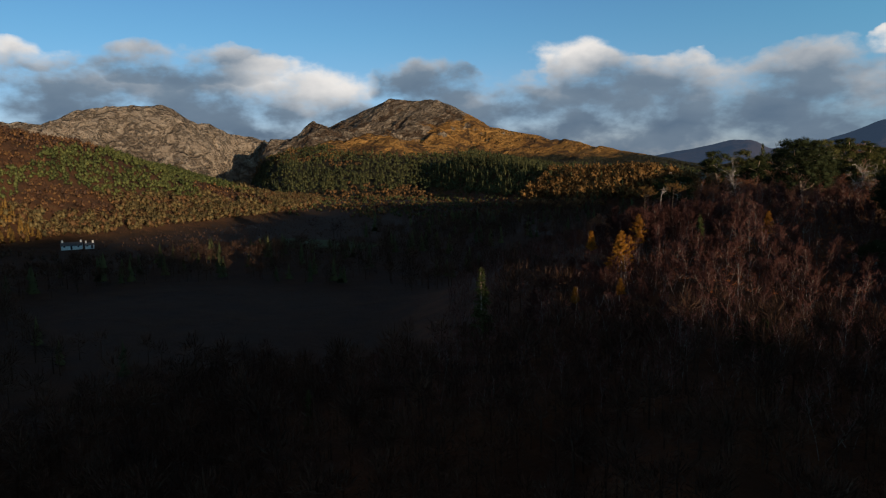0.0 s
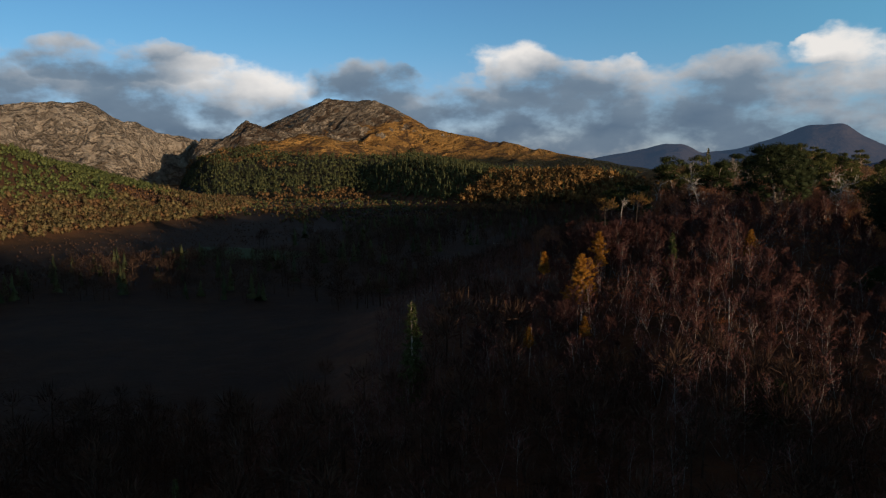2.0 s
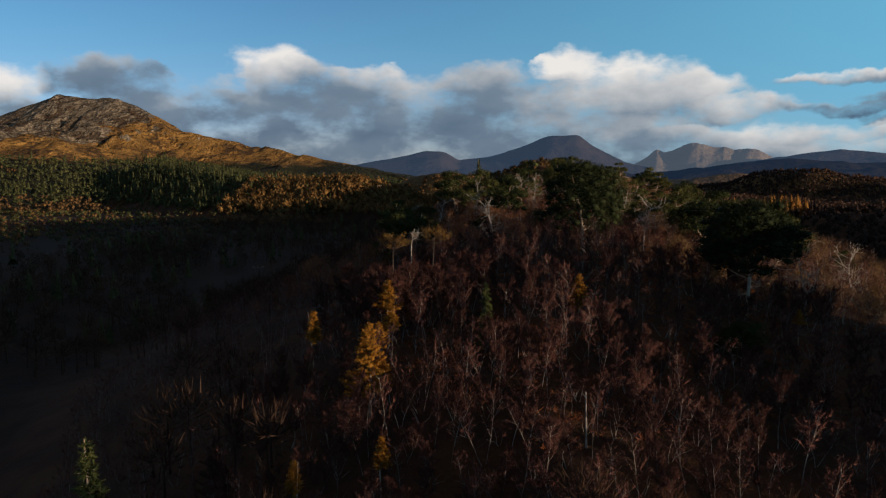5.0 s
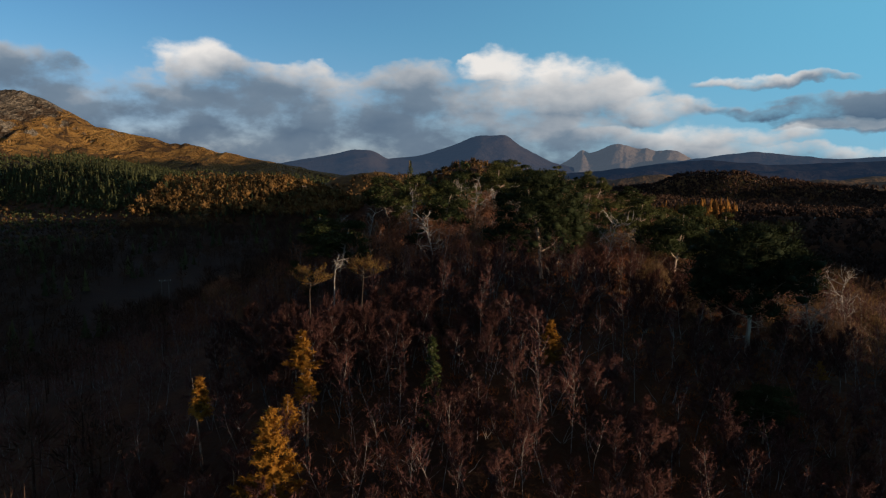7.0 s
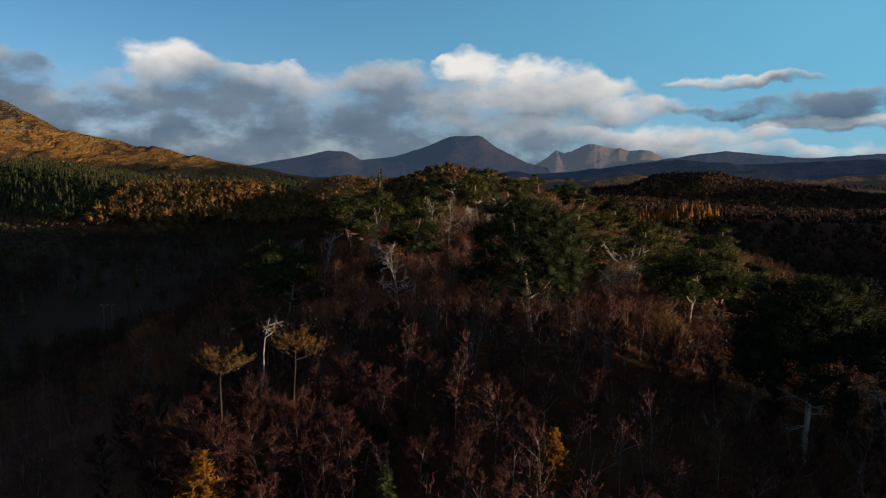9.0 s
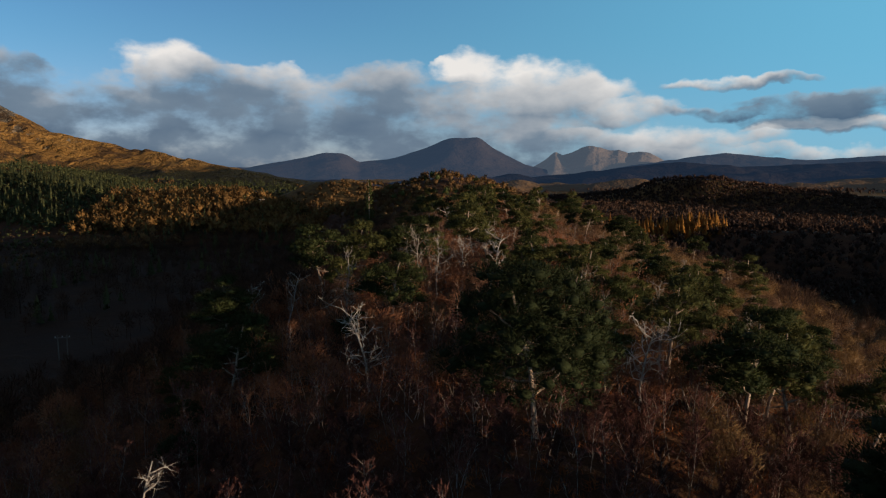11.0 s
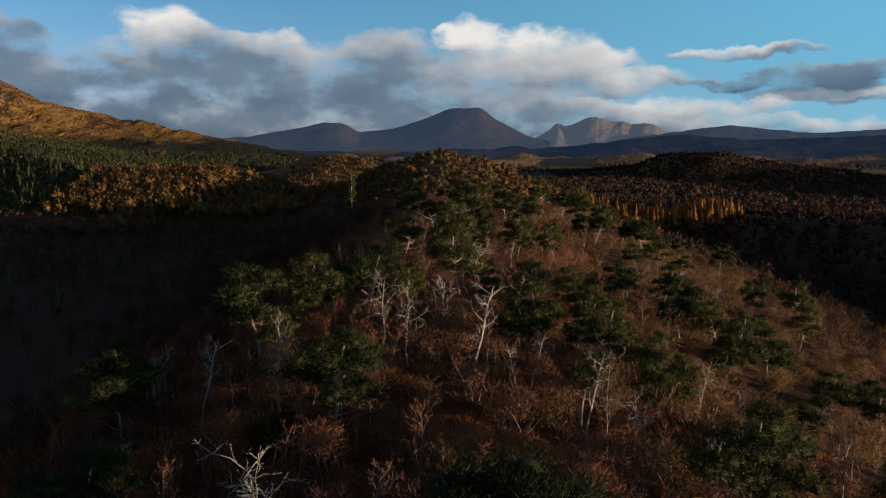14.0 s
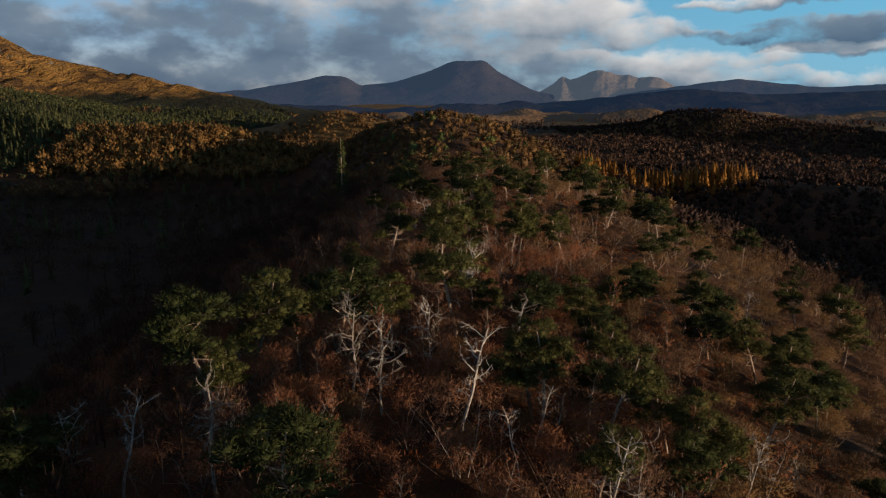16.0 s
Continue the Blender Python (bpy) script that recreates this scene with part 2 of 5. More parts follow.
MAT_HILL_FOOT = foliage("willow and oak crowns", (0.062, 0.052, 0.024), (0.19, 0.150, 0.062), 0.0, other=(0.16, 0.088, 0.040))
MAT_HILL_LARCH = foliage("fading yellow larch needles", (0.10, 0.062, 0.018), (0.26, 0.155, 0.038), 0.0)
MAT_LARCH_FAR = foliage("rust-gold larch needles", (0.20, 0.085, 0.022), (0.46, 0.22, 0.045), 0.0)


def ground_material():
    m, t, b = material("moorland ground", 0.95)
    big, mid_n, small = tnoise(t, 0.012, 5), tnoise(t, 0.11, 6), tnoise(t, 1.6, 6)
    moor = tramp(t, mid_n, [(0.32, (0.036, 0.022, 0.013)), (0.48, (0.085, 0.040, 0.018)), (0.6, (0.135, 0.060, 0.024)), (0.75, (0.11, 0.075, 0.032))])
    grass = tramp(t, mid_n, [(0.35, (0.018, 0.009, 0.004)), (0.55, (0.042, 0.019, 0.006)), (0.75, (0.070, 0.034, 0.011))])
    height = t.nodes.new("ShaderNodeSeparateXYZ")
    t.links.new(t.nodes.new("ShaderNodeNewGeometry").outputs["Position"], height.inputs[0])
    # the lowest ground takes the darker grass colours
    low_ground = smooth(t, tmath(t, "ADD", height.outputs[2], tmath(t, "MULTIPLY", big, 8.0)), 55.0, 51.0)
    open_moor = smooth(t, height.outputs[1], 880.0, 1000.0)
    ochre = tramp(t, mid_n, [(0.3, (0.10, 0.060, 0.024)), (0.5, (0.24, 0.145, 0.048)), (0.7, (0.32, 0.20, 0.065))])
    moor = tmix(t, open_moor, moor, ochre)
    col = tmix(t, low_ground, moor, grass)
    col = tmix(t, tmath(t, "MULTIPLY", small, 0.7), col, (0.05, 0.032, 0.02))
    t.links.new(col, b.inputs["Base Color"])
    tbump(t, b, tmath(t, "ADD", small, tmath(t, "MULTIPLY", mid_n, 3.0)), 0.8, 0.6)
    return m


def hill_material(name, grass_stops, rock_stops, rock_low, rock_high, scale=1.0, west=None, woods=None):
    """Rough hill grass with outcrops of layered rock on the steeper and higher parts."""
    m, t, b = material(name, 0.95)
    geo = t.nodes.new("ShaderNodeNewGeometry")
    part_n = t.nodes.new("ShaderNodeSeparateXYZ")
    t.links.new(geo.outputs["Normal"], part_n.inputs[0])
    place = t.nodes.new("ShaderNodeSeparateXYZ")
    t.links.new(geo.outputs["Position"], place.inputs[0])
    a, c, d = tnoise(t, 0.007 * scale, 8, 0.65), tnoise(t, 0.035 * scale, 8, 0.7), tnoise(t, 0.15 * scale, 6, 0.7)
    grass = tramp(t, tmath(t, "ADD", tmath(t, "MULTIPLY", c, 0.6), tmath(t, "MULTIPLY", a, 0.4)), grass_stops)
    rock = tramp(t, tmath(t, "ADD", tmath(t, "MULTIPLY", c, 0.5), tmath(t, "MULTIPLY", d, 0.5)), rock_stops)
    # rock fissures, with the shade of gullies put into their dark colour
    ribs = tmath(t, "MAXIMUM", cracks(t, 0.008 * scale, 0.045), tmath(t, "MULTIPLY", cracks(t, 0.026 * scale, 0.05), 0.8))
    rock = tmix(t, tmath(t, "MULTIPLY", ribs, 0.7), rock, (0.06, 0.048, 0.036))
    steep = tmath(t, "SUBTRACT", 1.0, part_n.outputs[2])
    f = tmath(t, "ADD", tmath(t, "MULTIPLY", steep, 1.3), tmath(t, "MULTIPLY", place.outputs[2], 0.0035))
    f = tmath(t, "ADD", f, tmath(t, "MULTIPLY", tmath(t, "SUBTRACT", a, 0.5), 1.1))
    f = tmath(t, "ADD", f, tmath(t, "MULTIPLY", tmath(t, "SUBTRACT", c, 0.5), 0.9))
    if west:
        f = tmath(t, "ADD", f, tmath(t, "MULTIPLY", smooth(t, place.outputs[0], west[0], west[1]), west[2]))
    col = tmix(t, smooth(t, f, rock_low, rock_high), grass, rock)
    if woods:
        # this heather mask paints gully shade as dark streaks into the grass
        heather = smooth(t, tmath(t, "MULTIPLY", cracks(t, 0.0062, 0.05), tnoise(t, 0.003, 3)), 0.12, 0.45)
        col = tmix(t, tmath(t, "MULTIPLY", heather, 0.75), col, (0.070, 0.042, 0.024))
        edge_z = tmath(t, "ADD", place.outputs[2], tmath(t, "MULTIPLY", tmath(t, "SUBTRACT", a, 0.5), 90.0))
        col = tmix(t, smooth(t, edge_z, woods[1], woods[0]), col, (0.034, 0.036, 0.016))
    t.links.new(col, b.inputs["Base Color"])
    tbump(t, b, tmath(t, "ADD", tmath(t, "ADD", tmath(t, "MULTIPLY", c, 2.0), d), tmath(t, "MULTIPLY", ribs, -1.0)), 1.0, 16.0)
    return m


MAT_GROUND = ground_material()
MAT_CENTRAL = hill_material(
    "ochre hill grass and rock",
    [(0.3, (0.10, 0.052, 0.019)), (0.42, (0.26, 0.138, 0.040)), (0.55, (0.44, 0.245, 0.068)), (0.72, (0.34, 0.195, 0.062))],
    [(0.3, (0.07, 0.058, 0.046)), (0.48, (0.25, 0.205, 0.15)), (0.66, (0.54, 0.46, 0.34))], 0.92, 1.02, 1.0, (-840, -1020, 0.5), (96, 108))
MAT_LEFT = hill_material(
    "grey gneiss crag",
    [(0.3, (0.08, 0.052, 0.028)), (0.5, (0.17, 0.115, 0.055)), (0.7, (0.24, 0.16, 0.07))],
    [(0.3, (0.13, 0.105, 0.080)), (0.46, (0.34, 0.285, 0.215)), (0.64, (0.52, 0.45, 0.35))], 0.30, 0.62)


def distance_material(name, base, haze_glow, share):
    """Far hills: the haze of distance is a glow mixed into their surface."""
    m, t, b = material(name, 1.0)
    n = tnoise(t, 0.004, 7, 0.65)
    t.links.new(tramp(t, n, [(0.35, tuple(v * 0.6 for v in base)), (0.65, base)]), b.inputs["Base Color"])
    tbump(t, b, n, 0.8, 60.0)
    # emission painted on as haze; no air is modelled
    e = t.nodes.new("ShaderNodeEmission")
    e.inputs["Color"].default_value = (*haze_glow, 1)
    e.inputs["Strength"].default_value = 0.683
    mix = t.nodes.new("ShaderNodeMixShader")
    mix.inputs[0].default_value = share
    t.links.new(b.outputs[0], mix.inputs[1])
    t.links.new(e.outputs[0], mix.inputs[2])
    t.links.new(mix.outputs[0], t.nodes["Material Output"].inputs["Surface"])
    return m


MAT_DIST_FAR = distance_material("far mountain with blue haze glow", (0.12, 0.090, 0.070), (0.036, 0.062, 0.108), 0.66)
MAT_DIST_PALE = distance_material("far peaks with pale haze glow", (0.42, 0.32, 0.23), (0.085, 0.115, 0.16), 0.62)
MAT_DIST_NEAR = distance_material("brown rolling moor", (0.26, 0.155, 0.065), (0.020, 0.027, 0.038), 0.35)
# cloud shade and haze are both put into this dark blue
MAT_DIST_MID = distance_material("middle hills with shade and haze in colour", (0.07, 0.055, 0.045), (0.012, 0.025, 0.052), 0.68)

# ---- shape of the land ----
LATTICE = np.random.default_rng(3).random((256, 256))


def vnoise(x, y):
    xi, yi = np.floor(x).astype(int), np.floor(y).astype(int)
    fx, fy = x - xi, y - yi
    fx, fy = fx * fx * (3 - 2 * fx), fy * fy * (3 - 2 * fy)
    a, b = LATTICE[xi % 256, yi % 256], LATTICE[(xi + 1) % 256, yi % 256]
    c, d = LATTICE[xi % 256, (yi + 1) % 256], LATTICE[(xi + 1) % 256, (yi + 1) % 256]
    return (a * (1 - fx) + b * fx) * (1 - fy) + (c * (1 - fx) + d * fx) * fy


def fbm(x, y, octaves=4, gain=0.5):
    total, amp, norm = 0.0, 1.0, 0.0
    for k in range(octaves):
        total = total + amp * (vnoise(x + 17.3 * k, y - 9.1 * k) - 0.5)
        norm += amp
        x, y, amp = x * 2.03, y * 2.03, amp * gain
    return 2 * total / norm


def ridged(x, y, octaves=4):
    total, amp = 0.0, 1.0
    for k in range(octaves):
        total = total + amp * (1 - abs(2 * vnoise(x + 31.7 * k, y + 11.9 * k) - 1) * 1.6)
        x, y, amp = x * 2.1, y * 2.1, amp * 0.5
    return total / 1.9


def ridge(x, y, crest, left, right, base, power=1.0):
    """Height of a long hill: its crest line falls to the base within so many metres on its left and right."""
    best = np.full(np.shape(x), base, float)
    for (x0, y0, z0), (x1, y1, z1) in zip(crest, crest[1:]):
        dx, dy = x1 - x0, y1 - y0
        long2 = dx * dx + dy * dy
        s = np.clip(((x - x0) * dx + (y - y0) * dy) / long2, 0, 1)
        px, py = x - x0 - s * dx, y - y0 - s * dy
        d = np.hypot(px, py)
        wide = np.where(dx * py - dy * px > 0, left, right)
        u = np.clip(d / wide, 0, 1)
        fall = (1 - u * u * (3 - 2 * u)) if power == 1.0 else (1 - u) ** power
        best = np.maximum(best, base + (z0 + s * (z1 - z0) - base) * fall)
    return best


GLEN_LINE = [(-540, 560, 1), (-1060, 1000, 1), (-1250, 1200, 1), (-1340, 1330, 0.4)]
VALLEY = 46.0
SPUR = [(60, -10, 47), (40, 50, 52), (30, 95, 61), (28, 130, 67.5), (28, 170, 73.5), (30, 215, 77), (34, 260, 78), (38, 310, 80), (40, 360, 82.5),
        (38, 420, 81), (34, 500, 74), (32, 570, 82), (26, 640, 91), (4, 700, 84), (-40, 800, 58)]
LEFT_HILL = [(-540, 60, 150), (-520, 189, 142), (-518, 250, 124), (-530, 318, 113), (-550, 399, 93), (-592, 511, 58), (-625, 590, 46)]
CENTRAL_MAIN = [(-1500, 1640, 170), (-1283, 1624, 232), (-1120, 1623, 277), (-1022, 1630, 268), (-960, 1611, 268), (-869, 1607, 212), (-751, 1613, 175), (-637, 1611, 157),
                (-509, 1553, 134), (-398, 1485, 111), (-293, 1410, 80), (-180, 1350, 50)]
CENTRAL_ROCK = [(-1170, 1150, 60), (-1150, 1197, 118), (-1102, 1183, 155), (-1050, 1230, 193), (-1029, 1315, 206), (-1008, 1450, 182)]
CENTRAL_GRASS = [(-900, 1000, 110), (-828, 1026, 132), (-805, 1109, 159), (-744, 1154, 151), (-644, 1159, 123), (-541, 1102, 100), (-400, 1000, 62)]
LEFT_CRAG = [(-1772, 648, 204), (-1714, 817, 217), (-1649, 945, 205), (-1612, 1008, 240), (-1536, 1125, 264), (-1498, 1177, 255), (-1449, 1239, 213), (-1420, 1381, 191), (-1378, 1423, 168), (-1340, 1560, 125)]
DUSK_HILL = [(220, 1320, 48), (321, 1241, 62), (384, 1222, 82), (413, 1160, 83), (462, 1140, 73), (500, 1074, 66), (560, 960, 48)]
RIGHT_BENCH = [(90, 800, 52), (178, 625, 57), (260, 520, 60), (360, 430, 66), (480, 330, 90)]
# unseen tor added behind the viewpoint to shade the valley and hill foot
SHADE_TOR = [(470, -650, 128), (470, -400, 129), (472, -200, 128)]
FOOT_HILL = [(-480, 930, 92), (-330, 800, 80), (-235, 720, 74), (-150, 690, 74), (-90, 655, 54)]
GRASS_LUMP = [(-215, 1215, 60), (-160, 1170, 82), (-120, 1140, 86), (-80, 1115, 76), (-30, 1085, 54)]
# unseen ridge, added past the right of the view to shade the low hill
SHADE_RIDGE = [(640, 770, 76), (780, 980, 88), (930, 1160, 88)]
# unseen hill added on the sun's side, its crest set by the shadow edge
SHADE_HILL = [(470, -180, 107), (470, -80, 105), (475, 0, 97), (480, 100, 95), (490, 203, 91), (505, 338, 84), (540, 452, 62)]
# narrow unseen tor, added to close a sunlit gap in the shade
SHADE_GAP_TOR = [(470, -225, 132), (470, -184, 131)]


# unseen knoll added beside the spur to throw a dark band across it
SHADE_KNOLL = [(118, 84, 78), (123, 95, 84), (130, 108, 89)]


def land(x, y):
    x, y = np.asarray(x, float), np.asarray(y, float)
    far = np.clip((np.hypot(x, y - 200) - 700) / 1500, 0, 1)
    z = VALLEY + 1.2 * fbm(x / 60, y / 60) + far * (5 + 13 * fbm(x / 420, y / 420, 5))
    broad = np.clip((y - 105) / 75, 0, 1)
    flank = 76 + 36 * broad * broad * (3 - 2 * broad)
    for crest, left, right in ((SPUR, flank, 150), (LEFT_HILL, 260, 205), (DUSK_HILL, 150, 130), (RIGHT_BENCH, 110, 120), (SHADE_HILL, 190, 260), (SHADE_TOR, 150, 200), (SHADE_GAP_TOR, 36, 36), (SHADE_KNOLL, 38, 38), (FOOT_HILL, 120, 110), (GRASS_LUMP, 110, 100), (SHADE_RIDGE, 150, 150)):
        h = ridge(x, y, crest, left, right, VALLEY)
        up = np.clip((h - VALLEY) / 25, 0, 1)
        z = np.maximum(z, h + up * (3.0 * fbm(x / 45, y / 45) + 1.2 * fbm(x / 11, y / 11)))
    return z


def central(x, y):
    x, y = np.asarray(x, float), np.asarray(y, float)
    z = ridge(x, y, CENTRAL_MAIN, 900, 800, 20, 2.0)
    z = np.maximum(z, ridge(x, y, CENTRAL_ROCK, 170, 300, 20))
    z = np.maximum(z, ridge(x, y, CENTRAL_GRASS, 300, 640, 20, 1.25))
    up = np.clip((z - 60) / 120, 0, 1)
    z = 40 + (z - 40) * glen(x, y)
    calm = (1 - 0.8 * ridge(x, y, [(p[0], p[1], 1.0) for p in CENTRAL_MAIN], 110, 110, 0.0)) * (1 - 0.3 * np.clip((x + 1000) / 250, 0, 1))
    z = z + calm * up * (34 * (ridged(x / 130, y / 130, 6) - 0.75) + 16 * (ridged(x / 44, y / 44 + 5, 4) - 0.75))
    folds = np.clip(ridged(x / 95 + 0.5, y / 330 + 2.2, 3) - 0.45, 0, 1) * np.clip((x + 950) / 150, 0, 1) * np.clip((z - 90) / 30, 0, 1)
    return z - 17 * folds + 5 * fbm(x / 90, y / 90, 5) * np.clip((z - 50) / 20, 0, 1)


def left_crag(x, y):
    x, y = np.asarray(x, float), np.asarray(y, float)
    z = ridge(x, y, LEFT_CRAG, 420, 540, 20, 1.4)
    up = np.clip((z - 60) / 80, 0, 1)
    z = 40 + (z - 40) * glen(x, y)
    return z + up * ((1 - 0.7 * ridge(x, y, [(p[0], p[1], 1.0) for p in LEFT_CRAG], 70, 70, 0.0)) * (62 * (ridged(x / 170 + 3, y / 170, 6) - 0.72) + 26 * (ridged(x / 55 + 3, y / 55, 4) - 0.75)) + 7 * fbm(x / 45, y / 45, 4))


def glen(x, y):
    """0 on the floor of the glen between the two mountains, 1 away from it."""
    return 1 - ridge(x, y, GLEN_LINE, 130, 75, 0.0)


def surface(x, y):
    return np.maximum(np.maximum(land(x, y), central(x, y)), left_crag(x, y))


def grid_mesh(name, xs, ys, height):
    gx, gy = np.meshgrid(xs, ys)
    gz = height(gx, gy)
    nx, ny = len(xs), len(ys)
    verts = np.stack([gx, gy, gz], -1).reshape(-1, 3)
    i = np.arange(nx * ny).reshape(ny, nx)
    quads = np.stack([i[:-1, :-1], i[:-1, 1:], i[1:, 1:], i[1:, :-1]], -1).reshape(-1, 4)
    return quick_mesh(name, verts, quads)


def quick_mesh(name, verts, faces, smooth_faces=True):
    me = bpy.data.meshes.new(name)
    verts, faces = np.asarray(verts, np.float32), np.asarray(faces, np.int32)
    n, k = faces.shape
    me.vertices.add(len(verts))
    me.vertices.foreach_set("co", verts.ravel())
    me.loops.add(n * k)
    me.loops.foreach_set("vertex_index", faces.ravel())
    me.polygons.add(n)
    me.polygons.foreach_set("loop_start", np.arange(0, n * k, k, dtype=np.int32))
    me.polygons.foreach_set("use_smooth", np.full(n, smooth_faces))
    me.update(calc_edges=True)
    me.validate()
    return me


def put(name, me, mat, label="", category="", kind="", parent=None, group=""):
    ob = new(name, me)
    if not me.materials:
        me.materials.append(mat)
    if parent is not None:
        ob.parent = parent
    return tagged(ob, label, category, group, kind)


def spaced(middle, reach, count, k):
    u = np.linspace(-1, 1, count)
    return middle + reach * np.sinh(k * u) / math.sinh(k)


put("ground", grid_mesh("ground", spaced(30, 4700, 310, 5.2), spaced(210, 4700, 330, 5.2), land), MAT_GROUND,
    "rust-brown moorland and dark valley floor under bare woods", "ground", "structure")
put("mountain_central", grid_mesh("mountain_central", np.linspace(-1900, 60, 330), np.linspace(480, 2250, 270), lambda x, y: central(x, y) - 3), MAT_CENTRAL,
    "sunlit ochre hill with rocky summit and grassy shoulders", "mountain", "structure")
put("mountain_west", grid_mesh("mountain_west", np.linspace(-2250, -980, 260), np.linspace(330, 1800, 280), lambda x, y: left_crag(x, y) - 3), MAT_LEFT,
    "pale grey rocky mountain with bare ribbed crags", "mountain", "structure")


def far_range(name, crest, depth, mat, label, rough):
    """A distant range: the crest line falls towards the viewer in spurs and gullies, and away behind."""
    xs = np.array([p[0] for p in crest], float)
    s = np.linspace(0, 1, 160)
    at = (xs - xs[0]) / (xs[-1] - xs[0])
    line = [np.interp(s, at, [p[k] for p in crest]) for k in range(3)]
    kernel = np.ones(3) / 3
    line[2] = np.convolve(np.pad(line[2], 1, mode="edge"), kernel, "valid") + rough * fbm(s * 40, s * 0 + 2.5, 4)
    rows = []
    for v in np.linspace(-0.35, 1, 26):
        d = abs(v) * depth
        drop = abs(v) ** 0.8
        z = 30 + (line[2] - 30) * (1 - drop) + rough * 3 * fbm(s * 9 + 5, np.full_like(s, v * 4) + s * 5, 4) * min(1, drop * 4)
        rows.append(np.stack([line[0] * (1 - v * depth / 4300), line[1] - v * depth, z], -1))
    verts = np.concatenate(rows)
    i = np.arange(len(verts)).reshape(26, 160)
    quads = np.stack([i[:-1, 1:], i[:-1, :-1], i[1:, :-1], i[1:, 1:]], -1).reshape(-1, 4)
    put(name, quick_mesh(name, verts, quads), mat, label, "mountain", "backdrop")


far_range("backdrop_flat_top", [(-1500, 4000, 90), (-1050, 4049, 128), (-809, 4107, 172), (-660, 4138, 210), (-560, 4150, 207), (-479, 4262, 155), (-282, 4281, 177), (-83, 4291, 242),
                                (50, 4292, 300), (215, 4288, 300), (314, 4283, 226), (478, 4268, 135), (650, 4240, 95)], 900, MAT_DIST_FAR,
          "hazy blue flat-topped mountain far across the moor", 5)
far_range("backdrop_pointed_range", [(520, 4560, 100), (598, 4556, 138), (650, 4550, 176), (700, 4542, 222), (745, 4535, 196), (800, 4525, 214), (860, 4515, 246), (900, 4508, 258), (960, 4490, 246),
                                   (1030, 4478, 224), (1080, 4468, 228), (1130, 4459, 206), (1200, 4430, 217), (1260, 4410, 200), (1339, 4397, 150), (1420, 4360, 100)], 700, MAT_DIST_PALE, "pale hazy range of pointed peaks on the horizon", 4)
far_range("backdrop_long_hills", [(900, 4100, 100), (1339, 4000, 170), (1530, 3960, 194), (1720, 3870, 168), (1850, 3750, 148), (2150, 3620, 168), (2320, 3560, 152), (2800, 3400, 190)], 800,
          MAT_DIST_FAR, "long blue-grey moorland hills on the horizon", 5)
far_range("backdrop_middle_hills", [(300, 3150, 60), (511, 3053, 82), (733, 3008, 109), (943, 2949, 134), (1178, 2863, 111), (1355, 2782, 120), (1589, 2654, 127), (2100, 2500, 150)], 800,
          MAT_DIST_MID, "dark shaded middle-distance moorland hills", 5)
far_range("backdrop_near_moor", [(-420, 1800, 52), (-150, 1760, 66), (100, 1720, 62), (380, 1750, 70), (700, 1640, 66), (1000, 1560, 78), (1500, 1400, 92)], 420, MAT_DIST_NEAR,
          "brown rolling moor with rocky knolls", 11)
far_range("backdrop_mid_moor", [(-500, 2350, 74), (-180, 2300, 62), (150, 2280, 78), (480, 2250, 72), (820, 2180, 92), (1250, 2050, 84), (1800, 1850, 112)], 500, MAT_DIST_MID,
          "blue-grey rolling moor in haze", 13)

# ---- trees ----


def icosphere(level):
    bm = bmesh.new()
    bmesh.ops.create_icosphere(bm, subdivisions=level, radius=1.0)
    v = np.array([p.co[:] for p in bm.verts])
    f = np.array([[p.index for p in q.verts] for q in bm.faces])
    bm.free()
    return v, f


ICO = icosphere(2)
ICO_SMALL = icosphere(1)
OCTA = (np.array([(1, 0, 0), (-1, 0, 0), (0, 1, 0), (0, -1, 0), (0, 0, 1), (0, 0, -1)], float),
        np.array([(a, b, c) for a in (0, 1) for b in (2, 3) for c in (4, 5)]))


def unit(v):
    return v / np.maximum(np.linalg.norm(v, axis=-1, keepdims=True), 1e-9)


